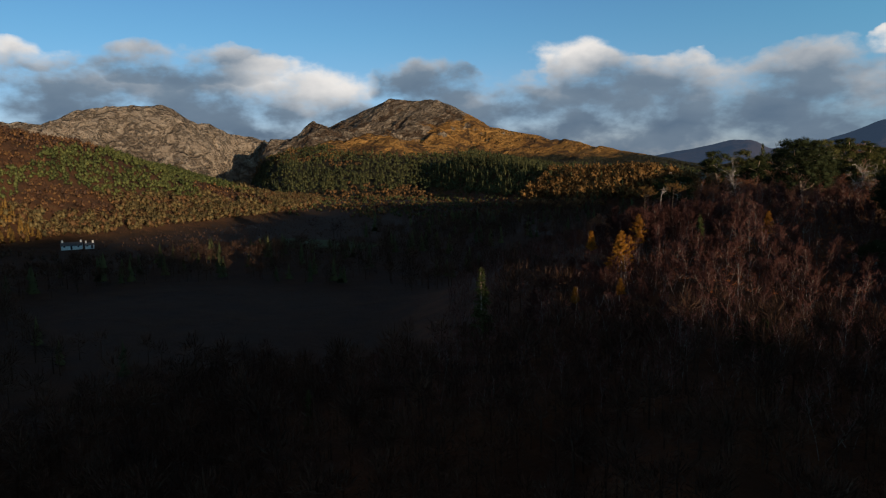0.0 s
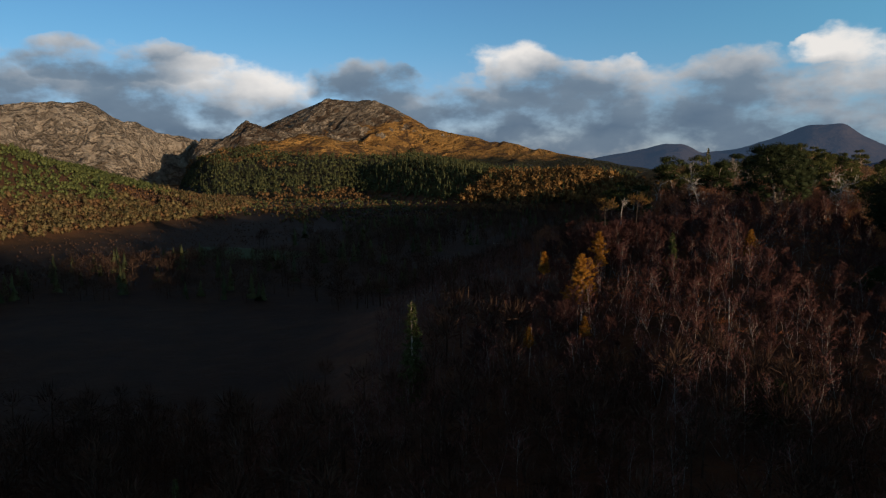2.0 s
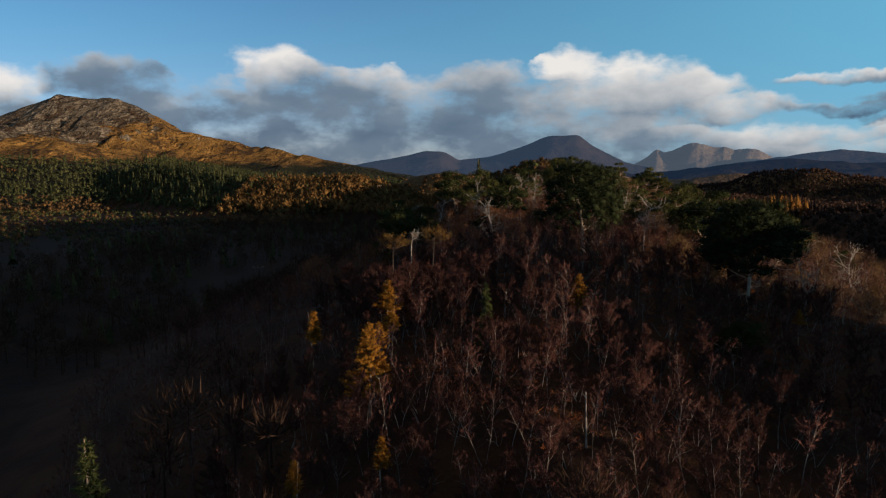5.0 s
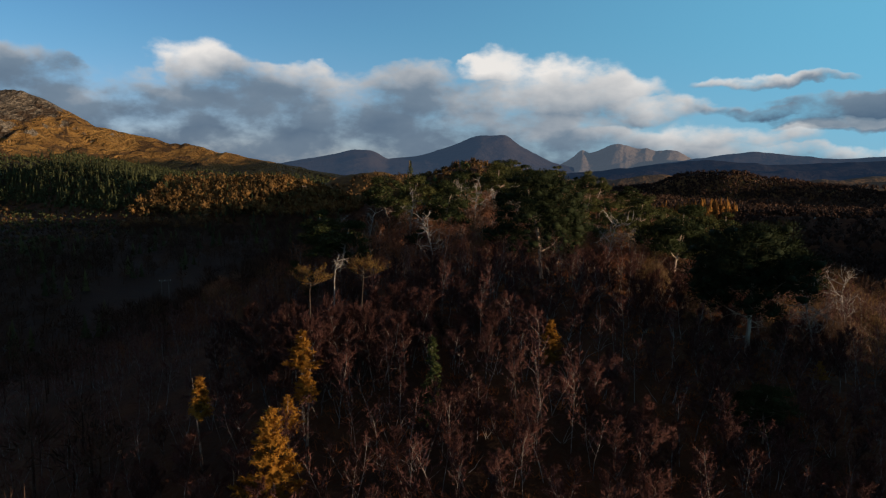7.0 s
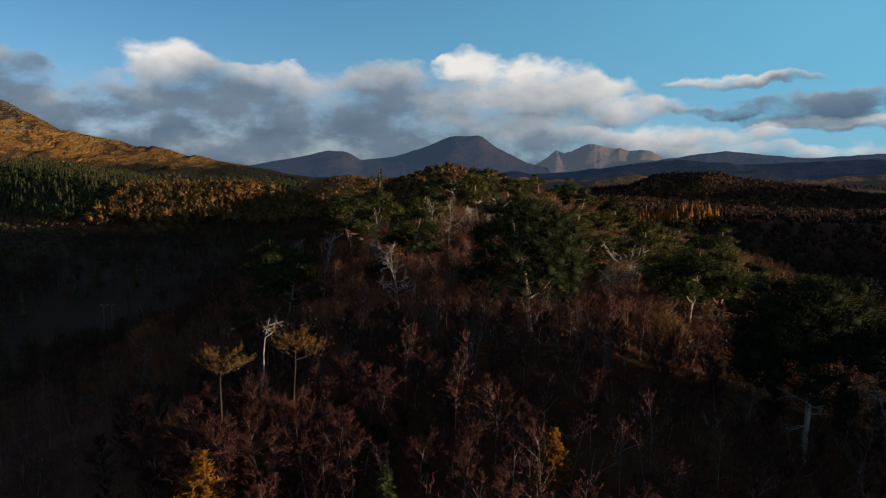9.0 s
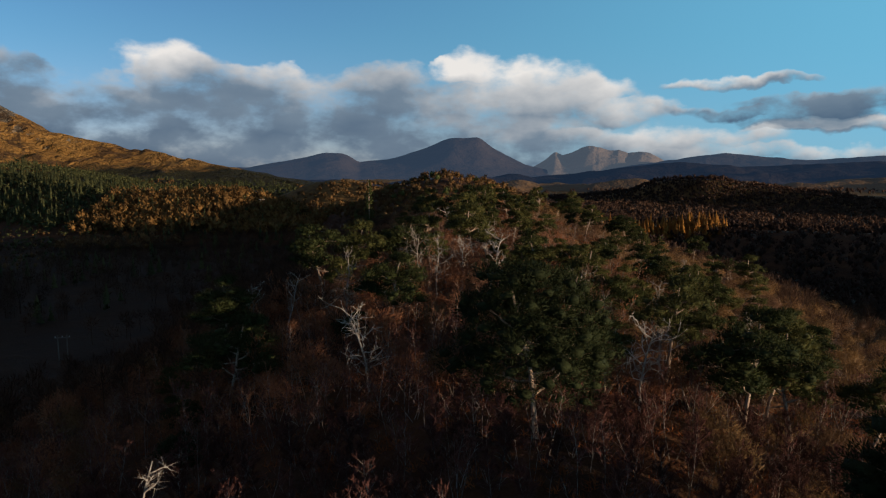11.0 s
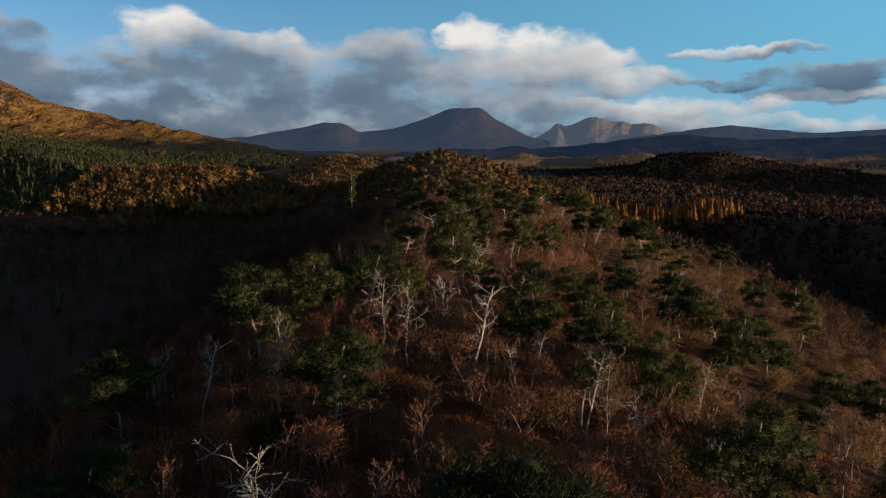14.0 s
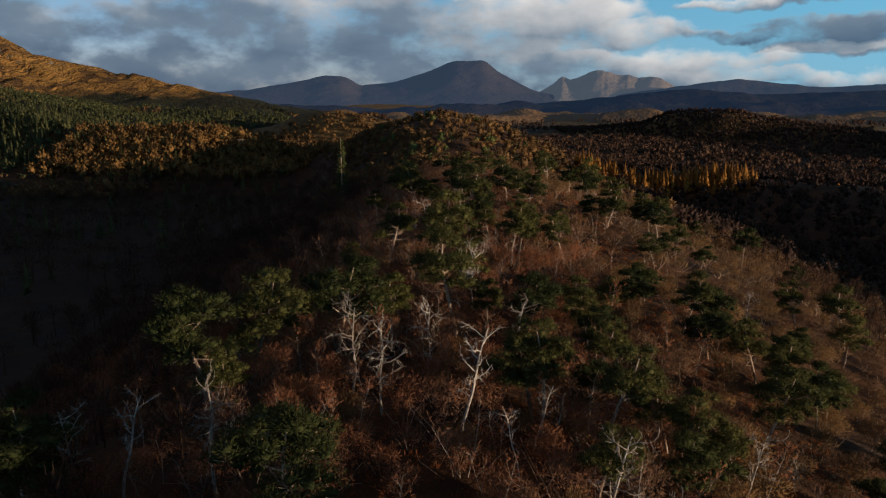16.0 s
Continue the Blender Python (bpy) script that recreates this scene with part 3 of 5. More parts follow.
class Geo:
    """Triangles gathered for one mesh, with a normal for each vertex."""

    def __init__(self):
        self.v, self.f, self.nv, self.n = [], [], [], 0

    def add(self, v, f, normals):
        v, f, normals = np.asarray(v, float), np.array(f, int), np.asarray(normals, float)
        a, b, c = v[f[:, 0]], v[f[:, 1]], v[f[:, 2]]
        inward = np.einsum("ij,ij->i", np.cross(b - a, c - a), normals[f[:, 0]] + normals[f[:, 1]] + normals[f[:, 2]]) < 0
        f[inward] = f[inward][:, ::-1]
        self.v.append(v)
        self.f.append(f + self.n)
        self.nv.append(normals)
        self.n += len(v)

    def tube(self, pts, radii, sides=5):
        pts, radii = np.asarray(pts, float), np.asarray(radii, float)
        ahead = unit(np.gradient(pts, axis=0))
        side = unit(np.cross(ahead, np.where(abs(ahead[:, 2:3]) > 0.9, [[1.0, 0, 0]], [[0, 0, 1.0]])))
        other = np.cross(ahead, side)
        a = np.linspace(0, 2 * math.pi, sides, endpoint=False)
        ring = np.cos(a)[None, :, None] * side[:, None] + np.sin(a)[None, :, None] * other[:, None]
        v = (pts[:, None] + ring * radii[:, None, None]).reshape(-1, 3)
        i = np.arange(len(v)).reshape(len(pts), sides)
        j = np.roll(i, -1, axis=1)
        q = np.concatenate([np.stack([i[:-1], j[:-1], j[1:]], -1).reshape(-1, 3), np.stack([i[:-1], j[1:], i[1:]], -1).reshape(-1, 3)])
        self.add(v, q, ring.reshape(-1, 3))

    def slivers(self, base, way, length, width, g, heart=None):
        """Thin pointed leaves, needle tufts or twigs, which catch the light as the crown round their heart does."""
        n = len(base)
        way = unit(way)
        if heart is None:
            face = g.normal(size=(n, 3))
        else:
            face = unit(base - heart + [0, 0, 0.02]) + g.normal(size=(n, 3)) * 0.5 + [0, 0, 0.2]
        side = unit(np.cross(way, face)) * np.broadcast_to(width, n)[:, None] * 0.5
        face = unit(face) if heart is not None else unit(np.cross(side, way))
        tip = base + way * np.broadcast_to(length, n)[:, None]
        v = np.stack([base - side, base + side, tip], 1).reshape(-1, 3)
        self.add(v, np.arange(3 * n).reshape(n, 3), np.repeat(face, 3, 0))

    def lump(self, middle, size, g, rough=0.25, ball=None):
        v, f = ball or ICO
        self.add(np.asarray(middle) + v * np.asarray(size) * (1 + rough * g.normal(size=(len(v), 1)).clip(-1.5, 1.5)), f, unit(v / np.asarray(size)))

    def arrays(self):
        return np.concatenate(self.v), np.concatenate(self.f), np.concatenate(self.nv)

    def mesh(self, name):
        return leafy_mesh(name, *self.arrays())


def leafy_mesh(name, v, f, normals, tones=None):
    """A mesh with its own normals and, for a wood, one random tone for each tree."""
    me = quick_mesh(name, v, f)
    me.attributes.new("custom_normal", "FLOAT_VECTOR", "POINT").data.foreach_set("vector", np.asarray(normals, np.float32).ravel())
    if tones is not None:
        me.attributes.new("tone", "FLOAT", "POINT").data.foreach_set("value", np.asarray(tones, np.float32))
    return me


def bent(g, start, way, length, steps, wobble, lift=0.0):
    """A crooked limb: its points from start on."""
    pts, d = [np.asarray(start, float)], unit(np.asarray(way, float))
    for _ in range(steps):
        d = unit(d + g.normal(size=3) * wobble + np.array([0, 0, lift]))
        pts.append(pts[-1] + d * length / steps)
    return np.array(pts)


def about(g, pts, n, low=0.2, high=1.0):
    """n places along a limb and its way there."""
    s = g.uniform(low, high, n) * (len(pts) - 1)
    i = np.minimum(s.astype(int), len(pts) - 2)
    return pts[i] + (pts[i + 1] - pts[i]) * (s - i)[:, None], unit(pts[i + 1] - pts[i])


def pad(crown, g, middle, size, tufts, long=0.30):
    """A cushion of needles on the end of a limb: rounded above, ragged below."""
    middle, size = np.asarray(middle, float), np.asarray(size, float)
    crown.lump(middle, size * 0.42, g, 0.26, ICO_SMALL)
    tufts = int(tufts * 1.7)
    d = unit(g.normal(size=(tufts, 3)) + [0, 0, 0.35])
    base = middle + d * size * g.uniform(0.45, 0.98, (tufts, 1))
    crown.slivers(base, d * [1, 1, 0.7] + [0, 0, 0.45] + g.normal(size=(tufts, 3)) * 0.4, g.uniform(0.6, 1.3, tufts) * long, long * 0.24, g, middle - [0, 0, size[2] * 0.5])


def pine(seed, height, spread, bare, dense=1.0, dead_limbs=4, clumps=9):
    """A Scots pine: crooked trunk, rising limbs, each with a cloud of needle cushions, in a broad uneven dome above a bare trunk."""
    g = np.random.default_rng(seed)
    wood, crown = Geo(), Geo()
    trunk = bent(g, (0, 0, -0.8), (g.normal() * 0.1, g.normal() * 0.1, 1), height * 0.90 + 0.8, 9, 0.08, 0.05)
    r0 = 0.015 * height + 0.05
    wood.tube(trunk, np.linspace(r0, r0 * 0.3, len(trunk)), 7)
    tall = height * (1 - bare)
    for k in range(clumps):
        q = (k + g.uniform(0.1, 0.9)) / clumps
        s = bare + (0.93 - bare) * q
        at = about(g, trunk, 1, s * 0.9, s * 0.9 + 0.001)[0][0]
        a = k * 2.4 + g.uniform(-0.6, 0.6)
        reach = spread * 0.5 * math.sqrt(max(0.05, 1 - (1.25 * q - 0.35) ** 2)) * g.uniform(0.55, 0.95)
        rise = tall * (0.10 + 0.12 * q)
        middle = at + [reach * math.cos(a), reach * math.sin(a), rise]
        way = middle - at
        limb = bent(g, at, way - [0, 0, rise * 0.8], np.linalg.norm(way), 5, 0.16, 0.10)
        middle = limb[-1]
        wood.tube(limb, np.linspace(r0 * 0.42, 0.04, len(limb)), 5)
        big = spread * g.uniform(0.17, 0.25)
        for j in range(7):
            b = j * 2.4 + k
            c = middle + np.array([math.cos(b), math.sin(b), 0]) * big * (0 if j == 0 else g.uniform(0.55, 1.0)) + [0, 0, big * (0.35 if j == 0 else g.uniform(-0.25, 0.2))]
            w = big * g.uniform(0.42, 0.66)
            pad(crown, g, c, (w * g.uniform(0.9, 1.25), w * g.uniform(0.9, 1.25), w * g.uniform(0.55, 0.8)), int(105 * dense))
            if j:
                wood.tube(bent(g, limb[-2], c - limb[-2], np.linalg.norm(c - limb[-2]), 2, 0.12), (0.045, 0.03, 0.015), 3)
    for j in range(9):
        c = trunk[-1] + g.normal(size=3) * [spread * 0.13, spread * 0.13, 0.25] + [0, 0, height * 0.03]
        w = spread * g.uniform(0.10, 0.15)
        pad(crown, g, c, (w, w, w * 0.65), int(110 * dense))
    for _ in range(dead_limbs):
        at, _w = about(g, trunk, 1, max(0.25, bare - 0.22), bare + 0.12)
        a = g.uniform(0, 6.28)
        limb = bent(g, at[0], (math.cos(a), math.sin(a), g.uniform(-0.3, 0.4)), g.uniform(0.8, 2.4), 4, 0.28)
        wood.tube(limb, np.linspace(0.06, 0.014, 5), 4)
        b, w = about(g, limb, 3, 0.4, 1.0)
        for i in range(3):
            wood.tube(bent(g, b[i], w[i] + g.normal(size=3) * 0.7, g.uniform(0.3, 0.8), 2, 0.25), (0.025, 0.018, 0.008), 3)
    return wood, crown


def birch(seed, height, spread, stems=1, twigs=6000, low=0.3, upright=1.5, fine=0.032, light=False):
    """A leafless tree: pale stem, rising branches and an egg-shaped haze of fine twigs."""
    g = np.random.default_rng(seed)
    wood, haze = Geo(), Geo()
    for _ in range(stems):
        lean = (g.normal() * 0.14 * stems, g.normal() * 0.14 * stems, 1)
        h = height * g.uniform(0.8, 1.0)
        trunk = bent(g, (g.normal() * 0.15, g.normal() * 0.15, -0.6), lean, h + 0.6, 7, 0.08, 0.05)
        r0 = 0.006 * height + 0.015
        wood.tube(trunk, np.linspace(r0, 0.012, len(trunk)), 3 if light else 5)
        limbs = 15 // stems + 4
        for k in range(limbs):
            s = low + (0.97 - low) * (k + g.uniform(0, 1)) / limbs
            at = about(g, trunk, 1, s, s + 0.001)[0][0]
            a = k * 2.4 + g.uniform(-0.6, 0.6)
            q = (s - low) / (1 - low)
            reach = spread * 0.62 * (0.6 + 0.7 * math.sin(math.pi * (0.15 + 0.75 * q))) * (1 - 0.4 * q) * g.uniform(0.7, 1.15)
            limb = bent(g, at, (math.cos(a), math.sin(a), upright), reach, 4, 0.2, 0.03)
            if light:
                wood.slivers(limb[:1], limb[-1:] - limb[:1], reach, 0.03, g)
            else:
                wood.tube(limb, np.linspace(0.022, 0.008, 5), 3)
            n = max(3, twigs // (limbs * stems * 5))
            base, way = about(g, limb, n, 0.1, 1.0)
            out = unit(way * 0.8 + g.normal(size=(n, 3)) * 0.5 + [0, 0, 0.3])
            long = g.uniform(0.5, 1.05, n) * spread * 0.17
            heart = np.array([trunk[3, 0], trunk[3, 1], h * 0.55])
            haze.slivers(base, out, long, fine, g, heart)
            b2 = np.repeat(base, 4, 0) + np.repeat(out * long[:, None], 4, 0) * g.uniform(0.1, 0.95, (4 * n, 1))
            o2 = np.repeat(out, 4, 0) + g.normal(size=(4 * n, 3)) * 0.5 + [0, 0, 0.15]
            haze.slivers(b2, o2, g.uniform(0.35, 0.8, 4 * n) * spread * 0.15, fine * 0.9, g, heart)
    return wood, haze


def snag(seed, height, crook=0.24, limbs=12, spread=1.0, low=0.35):
    """A dead tree: pale bare trunk with thick antler-like broken limbs."""
    g = np.random.default_rng(seed)
    wood, tips = Geo(), Geo()
    trunk = bent(g, (0, 0, -0.6), (g.normal() * 0.12, g.normal() * 0.12, 1), height + 0.6, 8, 0.10, 0.05)
    r0 = 0.012 * height + 0.04
    wood.tube(trunk, np.linspace(r0, 0.04, len(trunk)), 6)
    for k in range(limbs):
        s = low + (0.97 - low) * k / limbs
        at = about(g, trunk, 1, s, s + 0.001)[0][0]
        a = k * 2.4 + g.uniform(-0.7, 0.7)
        limb = bent(g, at, (math.cos(a), math.sin(a), g.uniform(0.1, 1.0)), height * 0.27 * spread * g.uniform(0.4, 1.2), 6, crook * 1.2, 0.06)
        tips.tube(limb, np.linspace(r0 * 0.40, 0.018, 7), 4)
        for _ in range(6):
            b, w = about(g, limb, 1, 0.25, 1.0)
            fork = bent(g, b[0], w[0] + g.normal(size=3) * 0.75 + [0, 0, 0.25], height * 0.10 * spread * g.uniform(0.4, 1.3), 3, 0.35)
            tips.tube(fork, np.linspace(0.032, 0.010, 4), 3)
            b2, w2 = about(g, fork, 3, 0.3, 1.0)
            tips.slivers(b2, w2 + g.normal(size=(3, 3)) * 0.7, height * 0.055, 0.028, g)
    return wood, tips


def conifer(seed, height, width, needles=46, droop=-0.25, gap=0.34, low=0.1, ragged=0.25):
    """A larch or spruce: straight stem, whorls of drooping boughs hung with needles."""
    g = np.random.default_rng(seed)
    wood, crown = Geo(), Geo()
    wood.tube(bent(g, (0, 0, -0.6), (0, 0, 1), height + 0.6, 6, 0.015), np.linspace(0.014 * height + 0.03, 0.015, 7), 6)
    z = height * low
    while z < height * 0.99:
        q = 1 - z / height
        for k in range(6):
            a = g.uniform(0, 6.28)
            reach = width * 0.5 * q ** 0.8 * (1 + ragged * g.normal()) + 0.12
            if reach < 0.1:
                continue
            bough = bent(g, (0, 0, z + g.uniform(-0.1, 0.1)), (math.cos(a), math.sin(a), droop + 0.35), reach, 3, 0.08, droop * 0.25)
            wood.tube(bough, np.linspace(0.03, 0.01, 4), 3)
            n = max(5, int(needles * reach / (width * 0.5)))
            b, w = about(g, bough, n, 0.12, 1.0)
            crown.slivers(b, w * 0.5 + g.normal(size=(n, 3)) * [0.7, 0.7, 0.45] + [0, 0, -0.05], g.uniform(0.18, 0.42, n), 0.12, g, np.array([0, 0, z - 0.4]))
        z += gap * (0.75 + 0.5 * q)
    b = np.repeat([[0, 0, height * 0.98]], 8, 0)
    crown.slivers(b, g.normal(size=(8, 3)) * 0.4 + [0, 0, 1], 0.3, 0.07, g)
    return wood, crown


def tree_thing(name, parts, label, category, group):
    """One tree as a thing: an empty at the foot with its trunk and crown."""
    root = tagged(new(name), label, category, group)
    for part_name, geo, mat in parts:
        put(part_name, geo.mesh(part_name), mat, parent=root)
    return root


PLACED = {}


def plant(kind, protos, spots, sink=0.0):
    """Sets trees of a kind on the ground: x, y, scale, turn and which of the kind."""
    for x, y, size, turn, which in spots:
        proto, used = protos[which % len(protos)]
        m = pose(x, y, float(land(x, y)) - sink, 0, 0, turn) @ Matrix.Diagonal((size, size, size, 1))
        if used[0]:
            made = copy_thing(proto, m)
            made.matrix_basis = m
        else:
            proto.matrix_basis = m
            used[0] = True
    PLACED.setdefault(kind, []).extend((s[0], s[1]) for s in spots)


def free_spots(g, count, inside, gap, avoid=(), tries=14):
    """Random spots in an area, no nearer than gap to one another or to the spots to avoid."""
    (x0, x1), (y0, y1), test = inside
    xs, ys = g.uniform(x0, x1, count * tries), g.uniform(y0, y1, count * tries)
    ok = test(xs, ys)
    for ax, ay, reach in avoid:
        ok &= np.hypot(xs - ax, ys - ay) >= reach
    out, cells = [], {}
    for x, y in zip(xs[ok].tolist(), ys[ok].tolist()):
        c = (int(x // gap), int(y // gap))
        if any(math.hypot(x - u, y - v) < gap for i in (-1, 0, 1) for j in (-1, 0, 1) for u, v in cells.get((c[0] + i, c[1] + j), ())):
            continue
        cells.setdefault(c, []).append((x, y))
        out.append((x, y))
        if len(out) >= count:
            break
    return out


def joined(geos, xs, ys, sizes, g, height=land, sink=0.0, squash=None):
    """Many trees out of a few shapes as one mesh: vertices and triangles."""
    kinds = g.integers(0, len(geos), len(xs))
    turns = g.uniform(0, 6.283, len(xs))
    zs = height(np.asarray(xs), np.asarray(ys)) - sink
    vs, fs, nvs, tones, n = [], [], [], [], 0
    for k, (v, f, nv) in enumerate(geos):
        pick = np.flatnonzero(kinds == k)
        if not len(pick):
            continue
        c, s = np.cos(turns[pick])[:, None], np.sin(turns[pick])[:, None]
        size = np.asarray(sizes)[pick][:, None]
        tall = size * (g.uniform(0.8, 1.2, (len(pick), 1)) if squash is None else squash)
        x = np.asarray(xs)[pick][:, None] + size * (c * v[:, 0] - s * v[:, 1])
        y = np.asarray(ys)[pick][:, None] + size * (s * v[:, 0] + c * v[:, 1])
        z = zs[pick][:, None] + tall * v[:, 2]
        vs.append(np.stack([x, y, z], -1).reshape(-1, 3))
        fs.append((f[None] + (np.arange(len(pick)) * len(v))[:, None, None]).reshape(-1, 3) + n)
        nvs.append(np.stack([c * nv[:, 0] - s * nv[:, 1], s * nv[:, 0] + c * nv[:, 1], np.broadcast_to(nv[:, 2], x.shape)], -1).reshape(-1, 3))
        tones.append(np.repeat(g.random(len(pick)), len(v)))
        n += len(pick) * len(v)
    return np.concatenate(vs), np.concatenate(fs), np.concatenate(nvs), np.concatenate(tones)


def stuff(name, geos, spots, mat, label, category, g, size=(0.8, 1.2), height=land, sink=0.0):
    if not len(spots):
        return
    xs, ys = np.array([s[0] for s in spots]), np.array([s[1] for s in spots])
    put(name, leafy_mesh(name, *joined(geos, xs, ys, g.uniform(*size, len(xs)), g, height, sink)), mat, label, category, "stuff")


def proto_list(name, builds, label, category, group):
    out = []
    for parts in builds:
        out.append((tree_thing(name, parts, label, category, group), [False]))
    return out


def spot(g, x, y, low=0.85, high=1.15, kinds=9):
    return (x, y, g.uniform(low, high), g.uniform(0, 360), int(g.integers(0, kinds)))


G = np.random.default_rng(21)

# Scots pines on the spur, each near its true place and height
PINE_HEIGHTS = (12.0, 11.0, 13.0, 10.0, 11.5)
pine_geos = [pine(31, 12.0, 7.2, 0.58), pine(32, 11.0, 7.0, 0.54), pine(33, 13.0, 6.8, 0.63, dead_limbs=9), pine(34, 10.0, 7.6, 0.46, clumps=10), pine(35, 11.5, 6.2, 0.58, dead_limbs=9)]
pines = proto_list("scots_pine", [[("trunk", w, MAT_PINE_BARK), ("crown", c, MAT_PINE_OLIVE if k in (1, 2, 4) else MAT_PINE_NEEDLES)] for k, (w, c) in enumerate(pine_geos)],
                   "Scots pine with dark green needle cushions on the heathery spur", "pine tree", "pines on the spur")
HERO_PINES = [
    (52, 188.6, 86.0, 1), (34.5, 250, 92.0, 2), (7.8, 230.8, 89.0, 0), (19.5, 243.8, 89.4, 3), (10.5, 239, 88.8, 1), (20.4, 208.8, 87.0, 3), (-4.2, 217, 81.9, 3), (3.2, 191.7, 81.8, 3), (35.6, 308.6, 94.0, 2), (37, 324, 93.7, 0), (60.4, 361, 92.0, 2),
    (72, 374, 89.5, 1), (55.5, 299.4, 86.0, 4), (51.4, 323, 90.2, 0), (48.3, 222, 86.7, 2), (54, 213.5, 82.0, 3), (42.4, 224, 87.4, 2), (54.1, 222, 82.2, 1), (38.5, 250, 84.5, 4), (57.5, 216, 81.5, 4),
    (54.5, 288, 87.1, 2), (44.5, 286, 90.0, 4), (65.8, 396, 90.4, 2), (68.6, 346, 88.5, 0), (79, 333, 82.0, 3), (81, 307, 82.1, 4), (64, 270, 82.5, 3), (56, 262, 82.0, 1), (72, 257, 78.5, 3), (83, 258, 75.0, 3), (71, 217, 74.5, 3), (15.4, 205, 78.5, 3),
    (46, 288, 88.0, 4), (68, 250, 81.0, 3), (66, 228, 82.0, 1), (12, 226, 84.0, 4), (26, 330, 92.0, 1), (84, 300, 78.0, 3),
    (1, 186, 73.0, 3), (-4, 197, 70.0, 1), (4, 175, 73.0, 3), (54.4, 174, 85.4, 3), (59.5, 175.5, 83.5, 1), (43, 354, 93.4, 2), (30.5, 282, 92.2, 1), (93, 350, 76.5, 3), (49.9, 235.6, 84.2, 2), (42, 226.5, 85.8, 1), (66, 175, 81.0, 1), (62, 186, 82.5, 2), (44, 182, 83.0, 4), (70, 196, 79.5, 3), (48, 340, 92.0, 3), (22, 288, 89.0, 2), (66, 320, 86.0, 0),
]
hero_spots = []
for x, y, top, which in HERO_PINES:
    size = (top - float(land(x, y))) / PINE_HEIGHTS[which]
    hero_spots.append((x, y, min(max(size, 0.55), 1.35), G.uniform(0, 360), which))
plant("pine", pines, hero_spots)


def thing_at(root, x, y, top, natural, turn=0.0):
    base = float(land(x, y))
    size = (top - base) / natural
    root.matrix_basis = pose(x, y, base, 0, 0, turn) @ Matrix.Diagonal((size, size, size, 1))
    PLACED.setdefault("hero", []).append((x, y))
    return root


# two old pines with broad domed crowns
w, c = pine(41, 14.0, 11.5, 0.34, 1.5)
for k in range(84):
    a, q = k * 2.4, -0.72 + 1.72 * (k + 0.5) / 84
    r = 5.3 * math.sqrt(1 - q * q) * G.uniform(0.8, 1.08)
    pad(c, G, (r * math.cos(a), r * math.sin(a), 7.5 + 5.4 * q), (1.3, 1.3, 0.9), 170)
thing_at(tree_thing("scots_pine", [("trunk", w, MAT_PINE_BARK), ("crown", c, MAT_PINE_DARK)],
                    "old Scots pine with a broad dark domed crown", "pine tree", "old pines"), 36.0, 170.5, 90.2, 14.0, 40)
w, c = pine(42, 13.0, 11.0, 0.40, 1.4, 8)
for k in range(66):
    a, q = k * 2.4, -0.12 + 1.12 * (k + 0.5) / 66
    r = 4.9 * math.sqrt(1 - q * q) * G.uniform(0.75, 1.08)
    pad(c, G, (r * math.cos(a), r * math.sin(a), 7.0 + 4.9 * q), (1.25, 1.25, 0.85), 165)
thing_at(tree_thing("scots_pine", [("trunk", w, MAT_PINE_BARK), ("crown", c, MAT_PINE_DARK)],
                    "spreading old Scots pine above the birch wood", "pine tree", "old pines"), 55, 147, 84.8, 13.0, 110)

# flat-crowned golden larches above the birches
def fan_larch(seed, height, spread):
    """A stunted larch: slim trunk, level boughs near the top, each a flat spray of rising gold twigs."""
    g = np.random.default_rng(seed)
    wood, crown = Geo(), Geo()
    trunk = bent(g, (0, 0, -0.8), (0.05, 0, 1), height * 0.93 + 0.8, 8, 0.06, 0.05)
    wood.tube(trunk, np.linspace(0.14, 0.04, len(trunk)), 6)
    for k in range(9):
        q = k / 8
        at = about(g, trunk, 1, 0.90 + 0.09 * q, 0.901 + 0.09 * q)[0][0]
        a = k * 2.4 + g.uniform(-0.4, 0.4)
        reach = spread * (0.55 - 0.32 * q) * g.uniform(0.8, 1.1)
        limb = bent(g, at, (math.cos(a), math.sin(a), 0.10 + 0.35 * q), reach, 7, 0.10, 0.05)
        wood.tube(limb, np.linspace(0.05, 0.012, len(limb)), 4)
        b, w = about(g, limb, 26, 0.25, 1.0)
        for i in range(26):
            way = w[i] + g.normal(size=3) * [0.8, 0.8, 0.15] + [0, 0, 0.45]
            twig = bent(g, b[i], way, g.uniform(0.45, 1.05), 3, 0.18, 0.08)
            wood.tube(twig, (0.016, 0.013, 0.010, 0.006), 3)
            base, along = about(g, twig, 22, 0.1, 1.0)
            crown.slivers(base, along * 0.6 + g.normal(size=(22, 3)) * 0.5 + [0, 0, 0.35], g.uniform(0.10, 0.22, 22), 0.035, g, b[i] - [0, 0, 0.5])
    return wood, crown


flat_larches = []
for seed, high, wide in ((44, 13.0, 4.0), (45, 13.0, 5.4)):
    w, c = fan_larch(seed, high, wide)
    flat_larches.append(tree_thing("larch", [("trunk", w, MAT_LARCH_BARK), ("crown", c, MAT_LARCH_FAN)],
                                   "stunted larch with flat spreading golden boughs", "larch tree", "golden larches"))
thing_at(flat_larches[0], 14.2, 143.2, 81.6, 13.0, 20)
thing_at(flat_larches[1], 10.8, 141.5, 80.7, 13.0, 150)

